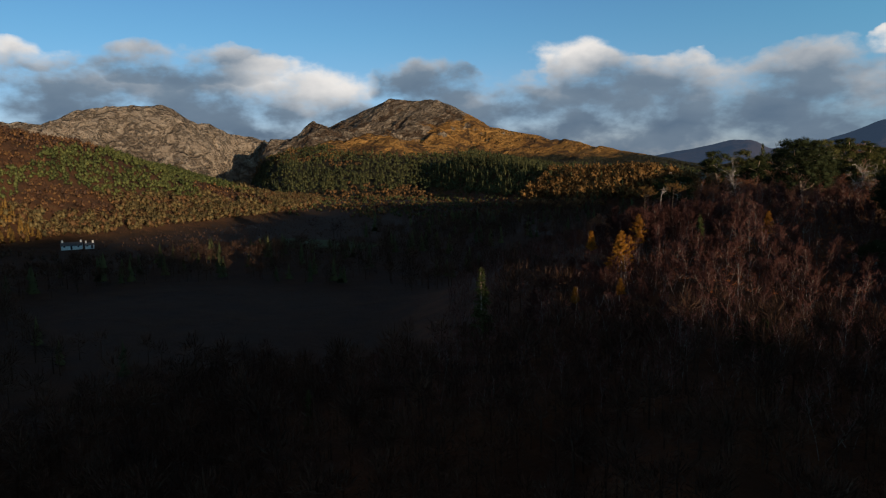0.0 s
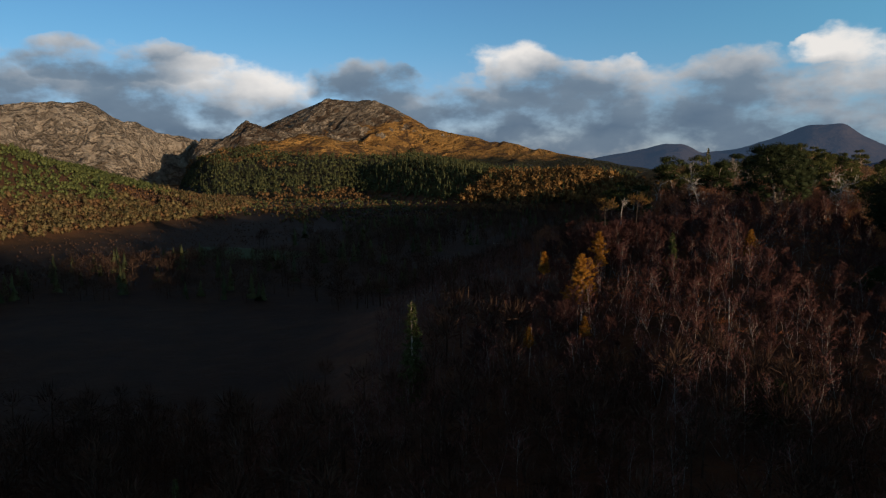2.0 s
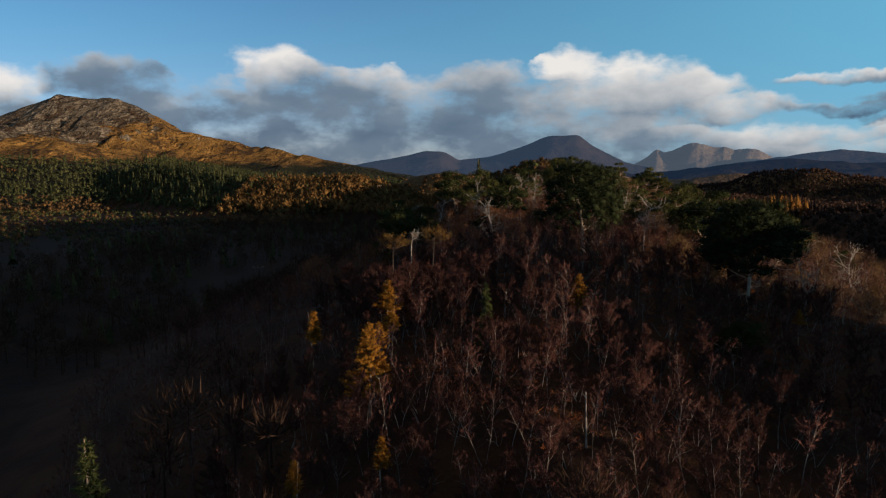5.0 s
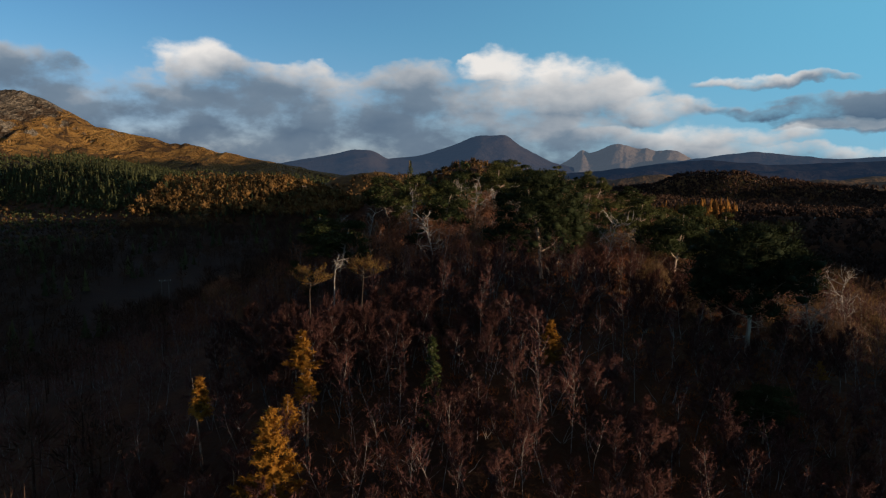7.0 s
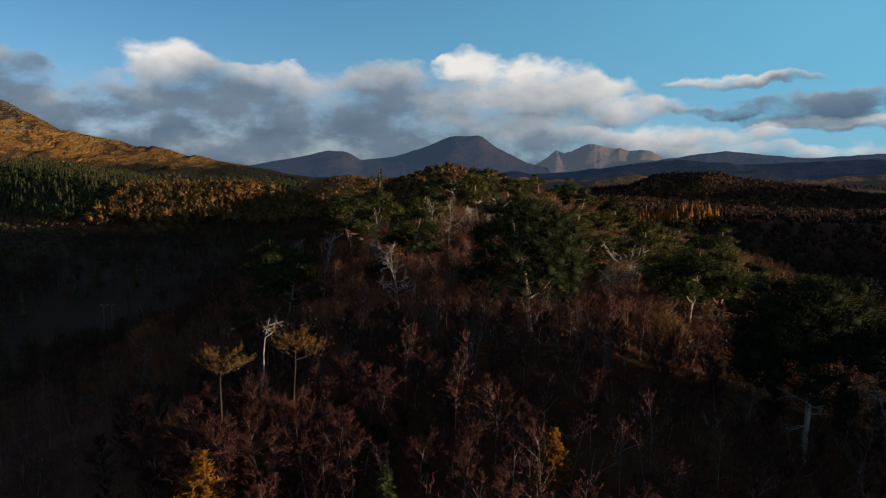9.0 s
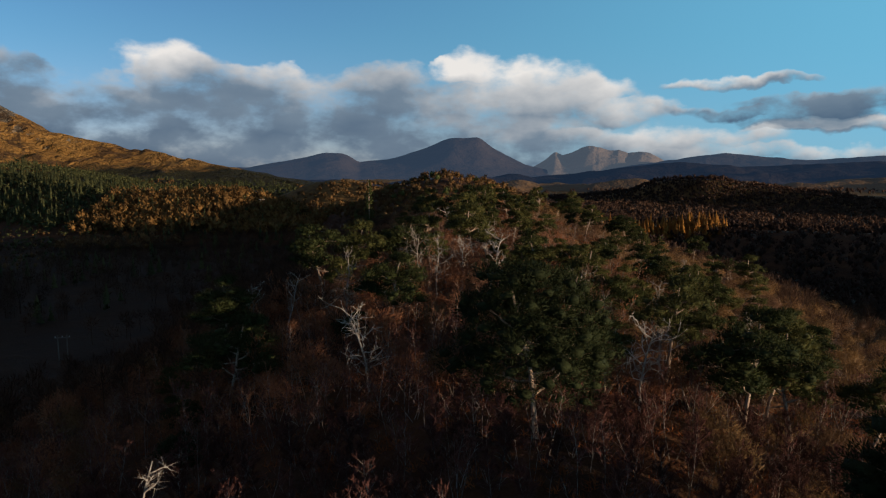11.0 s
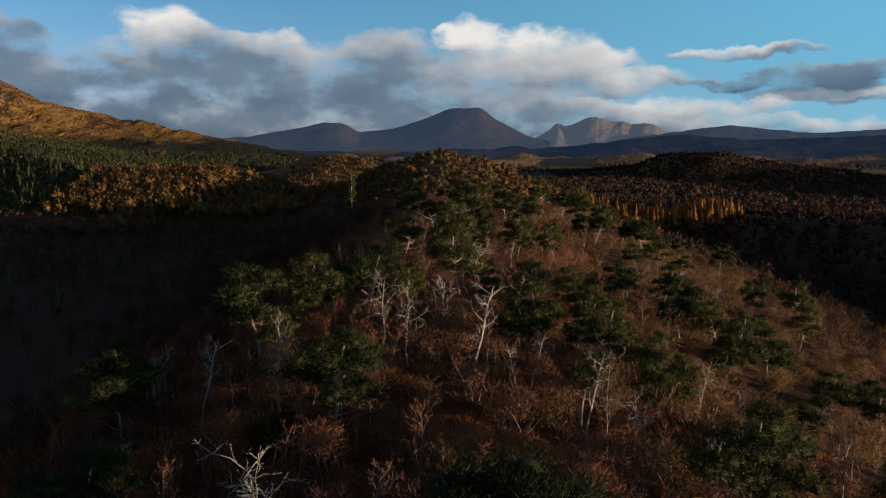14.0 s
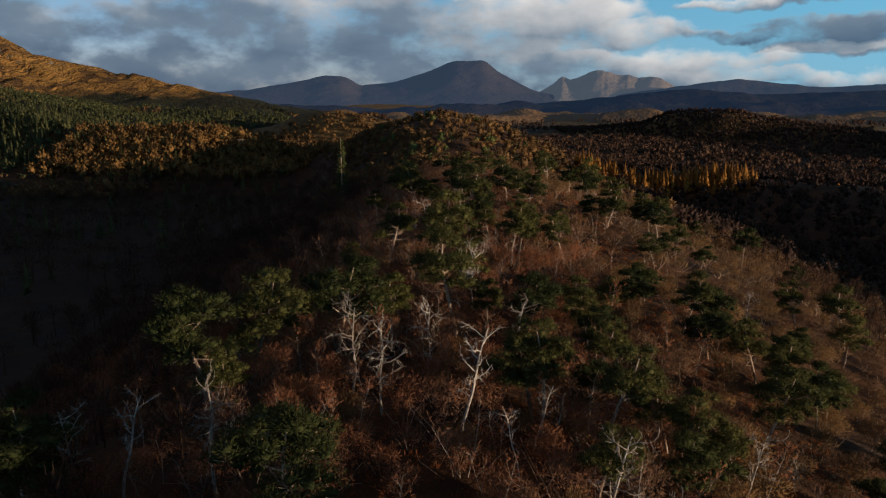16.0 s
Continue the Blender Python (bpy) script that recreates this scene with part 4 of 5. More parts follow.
# low bushy pines on the toe
w, c = pine(43, 6.0, 7.0, 0.25, 1.3, 2)
bushy = tree_thing("scots_pine", [("trunk", w, MAT_PINE_BARK), ("crown", c, MAT_PINE_NEEDLES)], "low bushy Scots pine among bare birches", "pine tree", "low pines")
thing_at(bushy, 50, 130, 72.6, 6.0)
copy_thing(bushy, pose(38, 92, float(land(38, 92)), 0, 0, 80)).scale = (0.7, 0.7, 0.7)

# dead pale trees
snag_geos = [snag(51, 9.0, 0.24, 13, 1.0), snag(52, 8.0, 0.3, 16, 1.5, 0.38), snag(53, 10.0, 0.2, 10, 0.7, 0.45), snag(54, 8.5, 0.26, 16, 1.15, 0.3), snag(55, 7.0, 0.24, 15, 1.55, 0.25), snag(56, 14.0, 0.16, 4, 0.36, 0.86)]
SNAG_HEIGHTS = (9.0, 8.0, 10.0, 8.5, 8.6, 14.0)
snags = proto_list("dead_tree", [[("trunk", w, MAT_DEAD_WOOD), ("crown", c, MAT_DEAD_WOOD)] for w, c in snag_geos],
                   "dead leafless tree with bleached pale grey limbs", "dead tree", "dead trees")
SNAGS = [(20.2, 187.6, 85.0, 4), (23.4, 229.5, 87.0, 3), (26.9, 226, 87.1, 0), (34.3, 220, 88.2, 2), (31, 235, 85.3, 3), (39.6, 215.5, 82.8, 2), (37.9, 221, 80.0, 2), (41.4, 221, 82.5, 2),
         (43.2, 221.5, 81.0, 2), (45.3, 208.5, 84.0, 0), (57.6, 213, 81.8, 0), (14, 214.5, 86.2, 0), (4.1, 218.3, 82.4, 2), (-0.5, 220.4, 81.0, 2), (52.5, 191.8, 81.8, 1), (60.4, 222.6, 78.2, 0), (9.9, 150.6, 81.0, 5), (49, 204.5, 80.8, 1), (11, 223, 79.0, 3), (13.5, 221, 79.0, 2), (6.2, 248, 75.0, 3),
         (37, 262, 85.5, 1), (39.9, 286, 83.0, 1), (36.1, 326, 88.9, 1), (54.8, 199.5, 79.5, 1), (65, 271.5, 80.0, 1), (64.7, 219, 76.5, 1), (81, 269, 77.3, 3), (30, 300, 88.0, 2),
         (46, 176, 83.0, 1), (63, 150, 78.0, 1), (41, 240, 85.5, 2), (2, 205, 76.0, 3), (76, 168, 76.0, 1), (66, 200, 79.0, 3)]
plant("snag", snags, [(x, y, (top - float(land(x, y))) / SNAG_HEIGHTS[k], G.uniform(0, 360), k) for x, y, top, k in SNAGS])

# a snapped stem standing by itself at the foot of the spur
stump = Geo()
stump.tube(bent(G, (0, 0, -0.5), (0.02, 0, 1), 6.2, 6, 0.02), np.linspace(0.13, 0.08, 7), 7)
stub = Geo()
stub.tube(bent(G, (0, 0, 5.2), (-0.8, 0.2, 0.5), 0.7, 3, 0.2), (0.05, 0.04, 0.03, 0.015), 4)
thing_at(tree_thing("dead_tree", [("trunk", stump, MAT_DEAD_WOOD), ("limb", stub, MAT_DEAD_WOOD)], "snapped pale grey dead trunk standing upright", "dead tree", ""), 33, 110.9, 70.6, 5.7)

# a fallen stem under the pines
log, forks = Geo(), Geo()
log.tube(bent(G, (-2.6, 0, 0.5), (1, 0.1, 0.12), 5.6, 7, 0.05), np.linspace(0.15, 0.06, 8), 6)
for k in range(6):
    forks.tube(bent(G, (0.6 + 0.35 * k, 0.1, 0.9), (0.6, (-1) ** k, 0.8), 1.1, 4, 0.25), np.linspace(0.04, 0.012, 5), 4)
fallen = tree_thing("fallen_trunk", [("trunk", log, MAT_DEAD_WOOD), ("limb", forks, MAT_DEAD_WOOD)], "fallen bleached pine trunk lying across the heather", "fallen tree", "")
fallen.matrix_basis = pose(47.5, 214.5, float(land(47.5, 214.5)), 0, 0, -35)

# larches in gold, and spruces
larch_geos = [conifer(61, 9.0, 5.6, 150, -0.05, 0.25, 0.25, 0.16), conifer(62, 8.0, 5.0, 120, -0.15, 0.26, 0.60, 0.25), conifer(63, 9.0, 3.8, 110, -0.1, 0.26, 0.62, 0.2)]
larches = proto_list("larch", [[("trunk", w, MAT_PINE_BARK), ("crown", c, MAT_LARCH)] for w, c in larch_geos], "golden autumn larch among bare birches", "larch tree", "golden larches")
LARCHES = [(12.6, 120, 73.9, 0, 9.0), (11.0, 135.6, 75.6, 1, 8.0), (12.2, 131.8, 73.2, 1, 8.0), (11.9, 127, 72.4, 1, 8.0), (3.2, 131.3, 72.5, 2, 9.0), (33.5, 137.0, 76.6, 0, 9.0), (58.4, 138.6, 72.6, 1, 8.0),
           (10.5, 104, 66.5, 2, 9.0), (17, 106, 68.0, 2, 9.0)]
plant("larch", larches, [(x, y, max(0.35, (top - float(land(x, y))) / h), G.uniform(0, 360), k) for x, y, top, k, h in LARCHES])
spruce_geos = [conifer(71, 9.0, 2.6, 60, -0.3, 0.3, 0.06, 0.2), conifer(72, 14.0, 3.6, 70, -0.35, 0.36, 0.06, 0.2)]
spruces = proto_list("spruce", [[("trunk", w, MAT_PINE_BARK), ("crown", c, MAT_SPRUCE)] for w, c in spruce_geos], "slim green spruce standing above bare birches", "spruce tree", "spruces")
SPRUCES = [(-3.6, 99.6, 69.3, 0, 9.0), (23, 132, 76.2, 0, 9.0), (-1.7, 390, 94.0, 1, 14.0), (-14, 70, 56.0, 0, 9.0)]
plant("spruce", spruces, [(x, y, (top - float(land(x, y))) / h, G.uniform(0, 360), k) for x, y, top, k, h in SPRUCES])

TAKEN = [(x, y, 1.6) for x, y, *_ in HERO_PINES + SNAGS + LARCHES + SPRUCES] + [(36, 171, 2.4), (55, 147, 2.4), (50, 130, 3.0), (33, 110.9, 2.0)]

# bare birches on the toe of the spur
birch_geos = [birch(81, 7.0, 3.0), birch(82, 6.2, 3.3, stems=2), birch(83, 7.4, 2.8), birch(84, 5.6, 3.4, stems=2), birch(85, 6.6, 2.7)]
birches = proto_list("birch", [[("trunk", w, MAT_BIRCH_BARK), ("crown", c, MAT_TWIG_RED)] for w, c in birch_geos],
                     "leafless birch with pale stem and purple-brown twigs", "birch tree", "bare birches on the spur")


def on_toe(x, y):
    wide = 20 + (y - 80) * 0.42
    return (30 - wide < x) & (x < 34 + wide * 1.15)


near = free_spots(G, 298, ((-4, 66), (100, 172), on_toe), 2.3, TAKEN)
plant("birch", birches, [spot(G, x, y, 0.6, 0.92) for x, y in near])

# taller birches closing round the stunted larches on the spur's shoulder
B = np.random.default_rng(907)
shoulder = []
for k in range(22):
    x, y = B.uniform(6.0, 20.0), B.uniform(138.5, 151.0)
    if min(math.hypot(x - px, y - py) for px, py in ((14.2, 143.2), (10.8, 141.5), (9.9, 150.6))) < 1.2:
        continue
    top = 74.6 + 0.16 * (x - 4.5) + 0.10 * (y - 133.0) + B.uniform(-1.0, 0.6)
    shoulder.append((x, y, max(0.7, (top - float(land(x, y))) / (7.0, 6.2, 7.4, 5.6, 6.6)[k % 5]), B.uniform(0, 360), k % 5))
plant("birch", birches, shoulder)
TAKEN2 = TAKEN + [(x, y, 1.7) for x, y in near]


def light_tree(seed, height, spread, twigs, stems=1, upright=1.5, low=0.35):
    w, c = birch(seed, height, spread, stems, twigs, low, upright, 0.06, True)
    return w.arrays(), c.arrays()


thin_birch = [light_tree(91, 7.0, 3.2, 640), light_tree(92, 6.2, 3.4, 640, 2), light_tree(93, 7.5, 3.0, 640)]


def bush(seed, height, spread, twigs, wide):
    """A rounded leafless tree or bush: forking stems inside a soft dome of fine rising twigs."""
    g = np.random.default_rng(seed)
    wood, haze = Geo(), Geo()
    for k in range(4):
        stem = bent(g, (g.normal() * 0.2, g.normal() * 0.2, -0.4), (g.normal() * 0.5, g.normal() * 0.5, 1), height * 0.8, 4, 0.18, 0.05)
        wood.tube(stem, np.linspace(0.06, 0.015, 5), 3)
    for k in range(7):
        a = k * 2.4
        middle = np.array([math.cos(a), math.sin(a), 0]) * spread * 0.27 * (k > 0) * g.uniform(0.7, 1.15) + [0, 0, height * (0.62 if k == 0 else g.uniform(0.40, 0.58))]
        reach = np.array([spread * 0.27, spread * 0.27, height * 0.33]) * g.uniform(0.75, 1.1)
        n = twigs // 7
        d = unit(g.normal(size=(n, 3)) + [0, 0, 0.45])
        base = middle + d * reach * g.uniform(0.25, 0.95, (n, 1)) ** 0.7
        haze.slivers(base, d * 0.7 + g.normal(size=(n, 3)) * 0.55 + [0, 0, 0.2], g.uniform(0.3, 0.7, n) * (0.42 + 0.06 * height), wide, g, (middle + [0, 0, height * 0.3]) * 0.5)
    return wood.arrays(), haze.arrays()


shrub = [bush(94, 3.4, 3.4, 1000, 0.05), bush(95, 4.4, 3.8, 1150, 0.05), bush(96, 5.4, 3.9, 1250, 0.05), bush(97, 2.6, 3.4, 900, 0.05)]
shrub_far = [bush(194, 3.2, 4.0, 330, 0.08), bush(195, 4.2, 4.6, 380, 0.08), bush(196, 3.0, 4.0, 320, 0.08)]
oak = [bush(294, 5.0, 4.8, 1400, 0.065), bush(295, 5.8, 5.3, 1550, 0.065), bush(296, 4.2, 4.6, 1250, 0.065)]
oak_far = [bush(297, 5.0, 4.8, 600, 0.10), bush(298, 5.8, 5.3, 640, 0.10), bush(299, 4.2, 4.6, 560, 0.10)]


def pair_stuff(name, protos, spots, wood_mat, twig_mat, label, category, size):
    """Bare trees past counting: their stems in one mesh, their twigs in another."""
    if not spots:
        return
    xs, ys = np.array([s[0] for s in spots]), np.array([s[1] for s in spots])
    sizes = G.uniform(*size, len(xs))
    state = int(G.integers(1 << 30))
    for k, (suffix, mat, words) in enumerate((("stems", wood_mat, "pale stems of "), ("twigs", twig_mat, ""))):
        made = joined([p[k] for p in protos], xs, ys, sizes, np.random.default_rng(state), land)
        put(name + "_" + suffix, leafy_mesh(name, *made), mat, words + label, category, "stuff")


slope = free_spots(G, 1150, ((-40, 108), (70, 196), lambda x, y: land(x, y) > 52), 2.3, TAKEN2)
pair_stuff("birch_wood", thin_birch, slope, MAT_BIRCH_BARK, MAT_TWIG_RED, "bare birch wood on the shaded lower slopes", "birch wood", (0.62, 0.95))
under = free_spots(G, 620, ((8, 128), (84, 182), lambda x, y: land(x, y) > 51), 2.6, TAKEN)
under_bush = [bush(394, 3.2, 3.8, 330, 0.045), bush(395, 3.9, 4.2, 360, 0.045)]
pair_stuff("undergrowth", under_bush, under, MAT_BIRCH_BARK, MAT_TWIG_RED, "purple-brown undergrowth between the birches", "scrub", (0.45, 0.75))

# brown scrub and low oaks over the back of the spur
def rusty(x, y):
    return x < 52 + 16 * fbm(x / 18, y / 18)


rust = free_spots(G, 900, ((-30, 75), (178, 430), lambda x, y: (land(x, y) > 58) & rusty(x, y)), 3.3, TAKEN2)
olive = free_spots(G, 260, ((-40, 60), (176, 430), lambda x, y: (land(x, y) > 55) & rusty(x, y)), 4.8, TAKEN2)
olive += free_spots(G, 980, ((40, 165), (150, 430), lambda x, y: (land(x, y) > 51) & ~rusty(x, y)), 4.1, TAKEN2)
for low_bush, oaks, far in ((shrub, oak, False), (shrub_far, oak_far, True)):
    pair_stuff("rust_scrub", low_bush, [s for s in rust if (s[1] > 285) == far], MAT_PINE_BARK, MAT_SCRUB_RUST, "rust-brown leafless scrub under the pines", "scrub", (0.8, 1.4))
    pair_stuff("olive_scrub", oaks, [s for s in olive if (s[1] > 285) == far], MAT_PINE_BARK, MAT_TWIG_OLIVE, "olive-brown rounded bare oaks and willows on the slope", "wood", (0.65, 1.1))

# taller birches among the scrub on the crest
crest = free_spots(G, 260, ((-12, 62), (176, 330), lambda x, y: land(x, y) > 64), 4.0, TAKEN2)
pair_stuff("crest_birches", thin_birch, crest, MAT_BIRCH_BARK, MAT_SCRUB_RUST, "bare russet birches standing above the scrub", "birch wood", (0.7, 1.15))

# more pines over the back of the spur
more = free_spots(G, 14, ((44, 86), (196, 250), lambda x, y: land(x, y) > 66), 6.0, TAKEN2)
plant("pine", pines, [spot(G, x, y, 0.6, 0.85) for x, y in more])
more = free_spots(G, 46, ((14, 112), (235, 400), lambda x, y: land(x, y) > 66), 7.0, TAKEN2)
plant("pine", pines, [spot(G, x, y, 0.6, 0.9) for x, y in more])

# bracken and heather tufts over the crest
tuft = Geo()
b = G.normal(size=(16, 3)) * [0.35, 0.35, 0.0]
tuft.slivers(b, G.normal(size=(16, 3)) * [0.7, 0.7, 0.2] + [0, 0, 0.7], G.uniform(0.3, 0.8, 16), 0.09, G)
n = 6000
xs, ys = G.uniform(-5, 75, n), G.uniform(100, 400, n)
keep = land(xs, ys) > 66
stuff("bracken", [tuft.arrays()], list(zip(xs[keep], ys[keep])), MAT_BRACKEN, "rust-red dead bracken and heather tufts on the crest", "bracken", G, (0.6, 1.3))

# ---- woods further off ----


def far_conifer(seed, tufts=26):
    g = np.random.default_rng(seed)
    geo = Geo()
    for k in range(4):
        z, r = 1.2 + 1.9 * k, 1.9 * (1 - k / 4.6)
        a = np.sort(g.uniform(0, 6.28, 7))
        ring = np.stack([np.cos(a) * r * g.uniform(0.7, 1.25, 7), np.sin(a) * r * g.uniform(0.7, 1.25, 7), z + g.uniform(-0.4, 0.3, 7)], -1)
        v = np.concatenate([ring, [[g.normal() * 0.1, g.normal() * 0.1, z + 3.0]]])
        geo.add(v, [[i, (i + 1) % 7, 7] for i in range(7)], unit(v * [1, 1, 0] + [0, 0, 0.6]))
    b = g.normal(size=(tufts, 3)) * [0.9, 0.9, 0] + [0, 0, 1]
    b[:, 2] += g.uniform(0, 6, tufts)
    geo.slivers(b * [[0.8, 0.8, 1]], g.normal(size=(tufts, 3)) + [0, 0, 0.6], 0.9, 0.6, g, np.array([0, 0, 3.0]))
    return geo.arrays()


def far_round(seed, leaves=46, tall=6.0, wide=2.4, ball=ICO_SMALL, leaf=0.75, core=0.62):
    g = np.random.default_rng(seed)
    geo = Geo()
    d = unit(g.normal(size=(leaves, 3)))
    base = d * [wide, wide, tall * 0.36] * g.uniform(0.45, 0.95, (leaves, 1)) + [0, 0, tall * 0.58]
    geo.slivers(base, d + g.normal(size=(leaves, 3)) * 0.6 + [0, 0, 0.4], g.uniform(0.9, 2.0, leaves) * leaf, leaf, g, np.array([0, 0, tall * 0.5]))
    geo.lump((0, 0, tall * 0.55), (wide * core, wide * core, tall * 0.43 * core), g, 0.2, ball)
    if ball is ICO_SMALL:
        geo.tube([(0, 0, -0.5), (0.1, 0, tall * 0.5)], (0.16, 0.1), 3)
    return geo.arrays()


def far_bare(seed, twigs=120, tall=6.5, wide=2.1, thin=0.11):
    """A bare tree of the middle distance: a few stems and a dome of long twigs."""
    g = np.random.default_rng(seed)
    geo = Geo()
    geo.tube([(0, 0, -0.5), (0.1, 0, tall * 0.6)], (0.14, 0.06), 3)
    d = unit(g.normal(size=(twigs, 3)) + [0, 0, 0.3])
    base = d * [wide, wide, tall * 0.33] * g.uniform(0.2, 0.85, (twigs, 1)) + [0, 0, tall * 0.58]
    geo.slivers(base, d * 0.8 + g.normal(size=(twigs, 3)) * 0.35 + [0, 0, 0.6], g.uniform(0.6, 1.5, twigs), thin, g, np.array([0, 0, tall * 0.45]))
    return geo.arrays()


FAR_CON = [far_conifer(k) for k in (101, 102, 103)]
SLIM_CON = [far_conifer(k, 14) for k in (104, 105, 106)]
FAR_ROUND = [far_round(k) for k in (111, 112, 113)]
FAR_BARE = [far_bare(k) for k in (121, 122, 123)]
FAR_PINE = [far_round(k, 40, 6.0, 2.5) for k in (141, 142, 143)]
FAR_WOOD = [far_round(k, 20, 6.5, 2.3, OCTA) for k in (181, 182, 183)]
HILL_TREE = [far_round(k, 16, 5.5, 1.9, OCTA) for k in (151, 152, 153)]
FAR_MIN = [far_round(k, 14, 6.0, 2.2, OCTA) for k in (161, 162, 163)]
FAR_MID = [far_round(k, 22, 6.5, 2.2, OCTA) for k in (171, 172, 173)]


def scatter(count, xr, yr, test):
    """Spots for far woods: an even random cover of an area where the test holds."""
    x, y = G.uniform(*xr, count), G.uniform(*yr, count)
    ok = test(x, y)
    return x[ok], y[ok]


def wood(name, geos, x, y, mat, label, category, size, height=surface):
    if len(x):
        put(name, leafy_mesh(name, *joined(geos, x, y, G.uniform(*size, len(x)), G, height, 0.3)), mat, label, category, "stuff")


# wooded hill to the west
def on_left(x, y):
    return (land(x, y) > VALLEY + 2.5) & (x < -320)


x, y = scatter(24000, (-720, -310), (40, 640), on_left)
z = land(x, y)
mix = fbm(x / 60, y / 60, 4)
band = (z - 46) / 95
is_green = (mix > 0.62 - 1.15 * np.exp(-((band - 0.38) / 0.20) ** 2)) & (band < 0.9)
is_low = ~is_green & (band < 0.24 + 0.35 * mix)
gold = is_low & (y < 215) & (G.random(len(x)) < 0.7)
is_low &= ~gold
high = ~is_green & ~is_low & ~gold
bare = high & (G.random(len(x)) < 0.4)
high &= ~bare
wood("hill_pines", HILL_TREE, x[is_green], y[is_green], MAT_FAR_GREEN, "young green pines over the sunlit wooded hill", "pine wood", (0.5, 1.15))
wood("hill_birches", HILL_TREE, x[high], y[high], MAT_FAR_RUST, "rust-brown birches and bracken on the upper hill", "birch wood", (0.35, 0.9))
wood("hill_bare_trees", HILL_TREE, x[bare], y[bare], MAT_FAR_BROWN, "bare brown trees on the upper hill", "wood", (0.4, 1.0))
wood("hill_foot_trees", FAR_MID, x[is_low], y[is_low], MAT_HILL_FOOT, "olive and golden trees at the foot of the hill", "wood", (0.6, 1.25))
wood("hill_larches", FAR_CON, x[gold], y[gold], MAT_HILL_LARCH, "stand of golden larches at the foot of the hill", "larch wood", (0.5, 0.85))

# plantation under the central hill
def slope_test(x, y):
    z = central(x, y)
    return (z > land(x, y) - 2) & (z < 112 + 25 * fbm(x / 160, y / 160)) & (glen(x, y) > 0.4)


x, y = scatter(19000, (-1150, -120), (400, 1350), slope_test)
z = central(x, y)
m = fbm(x / 110 + 7, y / 110, 4)
foot = (z < 51 + 7 * m)
wood("plantation", SLIM_CON[:1] + FAR_WOOD * 2, x[~foot & (m < 0.22)], y[~foot & (m < 0.22)], MAT_PLANTATION, "dense green conifer plantation on the hill slope", "conifer wood", (0.75, 1.35))
sel = foot | (m >= 0.22)
wood("autumn_edge", FAR_MIN, x[sel], y[sel], MAT_FAR_OLIVE, "rust and gold broadleaf trees along the plantation edge", "autumn wood", (0.7, 1.5))

x, y = scatter(5200, (-640, -190), (420, 930), lambda x, y: (land(x, y) < 54) & (central(x, y) < land(x, y)) & (fbm(x / 45, y / 45) > -0.25))
k = G.random(len(x)) < 0.4
wood("glen_floor_wood", FAR_MIN, x[k], y[k], MAT_FAR_OLIVE, "olive-brown trees over the floor of the glen", "wood", (0.5, 0.9))
wood("glen_floor_pines", FAR_MIN, x[~k], y[~k], MAT_PLANTATION, "dark green pines over the floor of the glen", "pine wood", (0.5, 0.95))

# valley woods to the left of the spur, around an open bog and a small field
def valley_left(x, y):
    bog = ((x + 95) / 75) ** 2 + ((y - 135) / 48) ** 2 < 1
    field = ((x + 200) / 42) ** 2 + ((y - 278) / 24) ** 2 < 1
    home = ((x + 313) / 20) ** 2 + ((y - 208) / 22) ** 2 < 1
    return (land(x, y) < 62) & ~bog & ~field & ~home & (fbm(x / 50, y / 50) > -0.32)


x, y = scatter(5600, (-380, 10), (40, 620), valley_left)
k = G.random(len(x)) < 0.16
west = x < -215
open_ground = west & (y > 190) & (y < 430)
wood("valley_wood", FAR_BARE, x[~k & ~west], y[~k & ~west], MAT_FAR_BROWN, "dark bare broadleaf wood on the shaded valley floor", "wood", (0.9, 1.5))
wood("valley_scrub", HILL_TREE, x[~k & west & ~open_ground], y[~k & west & ~open_ground], MAT_FAR_BROWN, "low dark scrub towards the foot of the hill", "scrub", (0.45, 0.8))
# dense low scrub added here to darken the open floor like shade
wood("valley_heath", HILL_TREE, x[open_ground], y[open_ground], MAT_FAR_BROWN, "low dark scrub added to darken the valley floor", "heath", (0.2, 0.36))
k &= ~west & (x < -70)
wood("valley_conifers", FAR_CON, x[k], y[k], MAT_PLANTATION, "dark scattered conifers in the shaded valley", "conifer wood", (0.6, 1.1))
x, y = scatter(260, (-235, -150), (560, 625), lambda x, y: ((x + 193) / 40) ** 2 + ((y - 590) / 26) ** 2 < 1)
wood("autumn_copse", FAR_ROUND, x, y, MAT_FAR_RUST, "sunlit rust-orange copse on the valley floor", "autumn wood", (0.9, 1.4))
x, y = scatter(7000, (-520, -70), (600, 980), lambda x, y: land(x, y) > 52)
dark = (x < -235 + 40 * fbm(x / 40, y / 40)) | (G.random(len(x)) < 0.15)
wood("foot_hill_pines", SLIM_CON[:1] + FAR_WOOD, x[dark], y[dark], MAT_PLANTATION, "dark green pines over a low foot hill", "pine wood", (0.8, 1.5))
x, y = x[~dark], y[~dark]
gx, gy = scatter(1100, (-255, -92), (610, 770), lambda x, y: land(x, y) > 50)
x, y = np.concatenate([x, gx]), np.concatenate([y, gy])
wood("glen_wood", FAR_MID, x, y, MAT_FAR_GOLD, "golden-brown oak wood over a low foot hill", "autumn wood", (0.8, 2.0))
x, y = scatter(700, (-260, 20), (930, 1120), lambda x, y: land(x, y) < 80)
wood("gap_wood", FAR_ROUND, x, y, MAT_FAR_OLIVE, "brown and olive trees below the grassy hill", "wood", (0.9, 1.4))

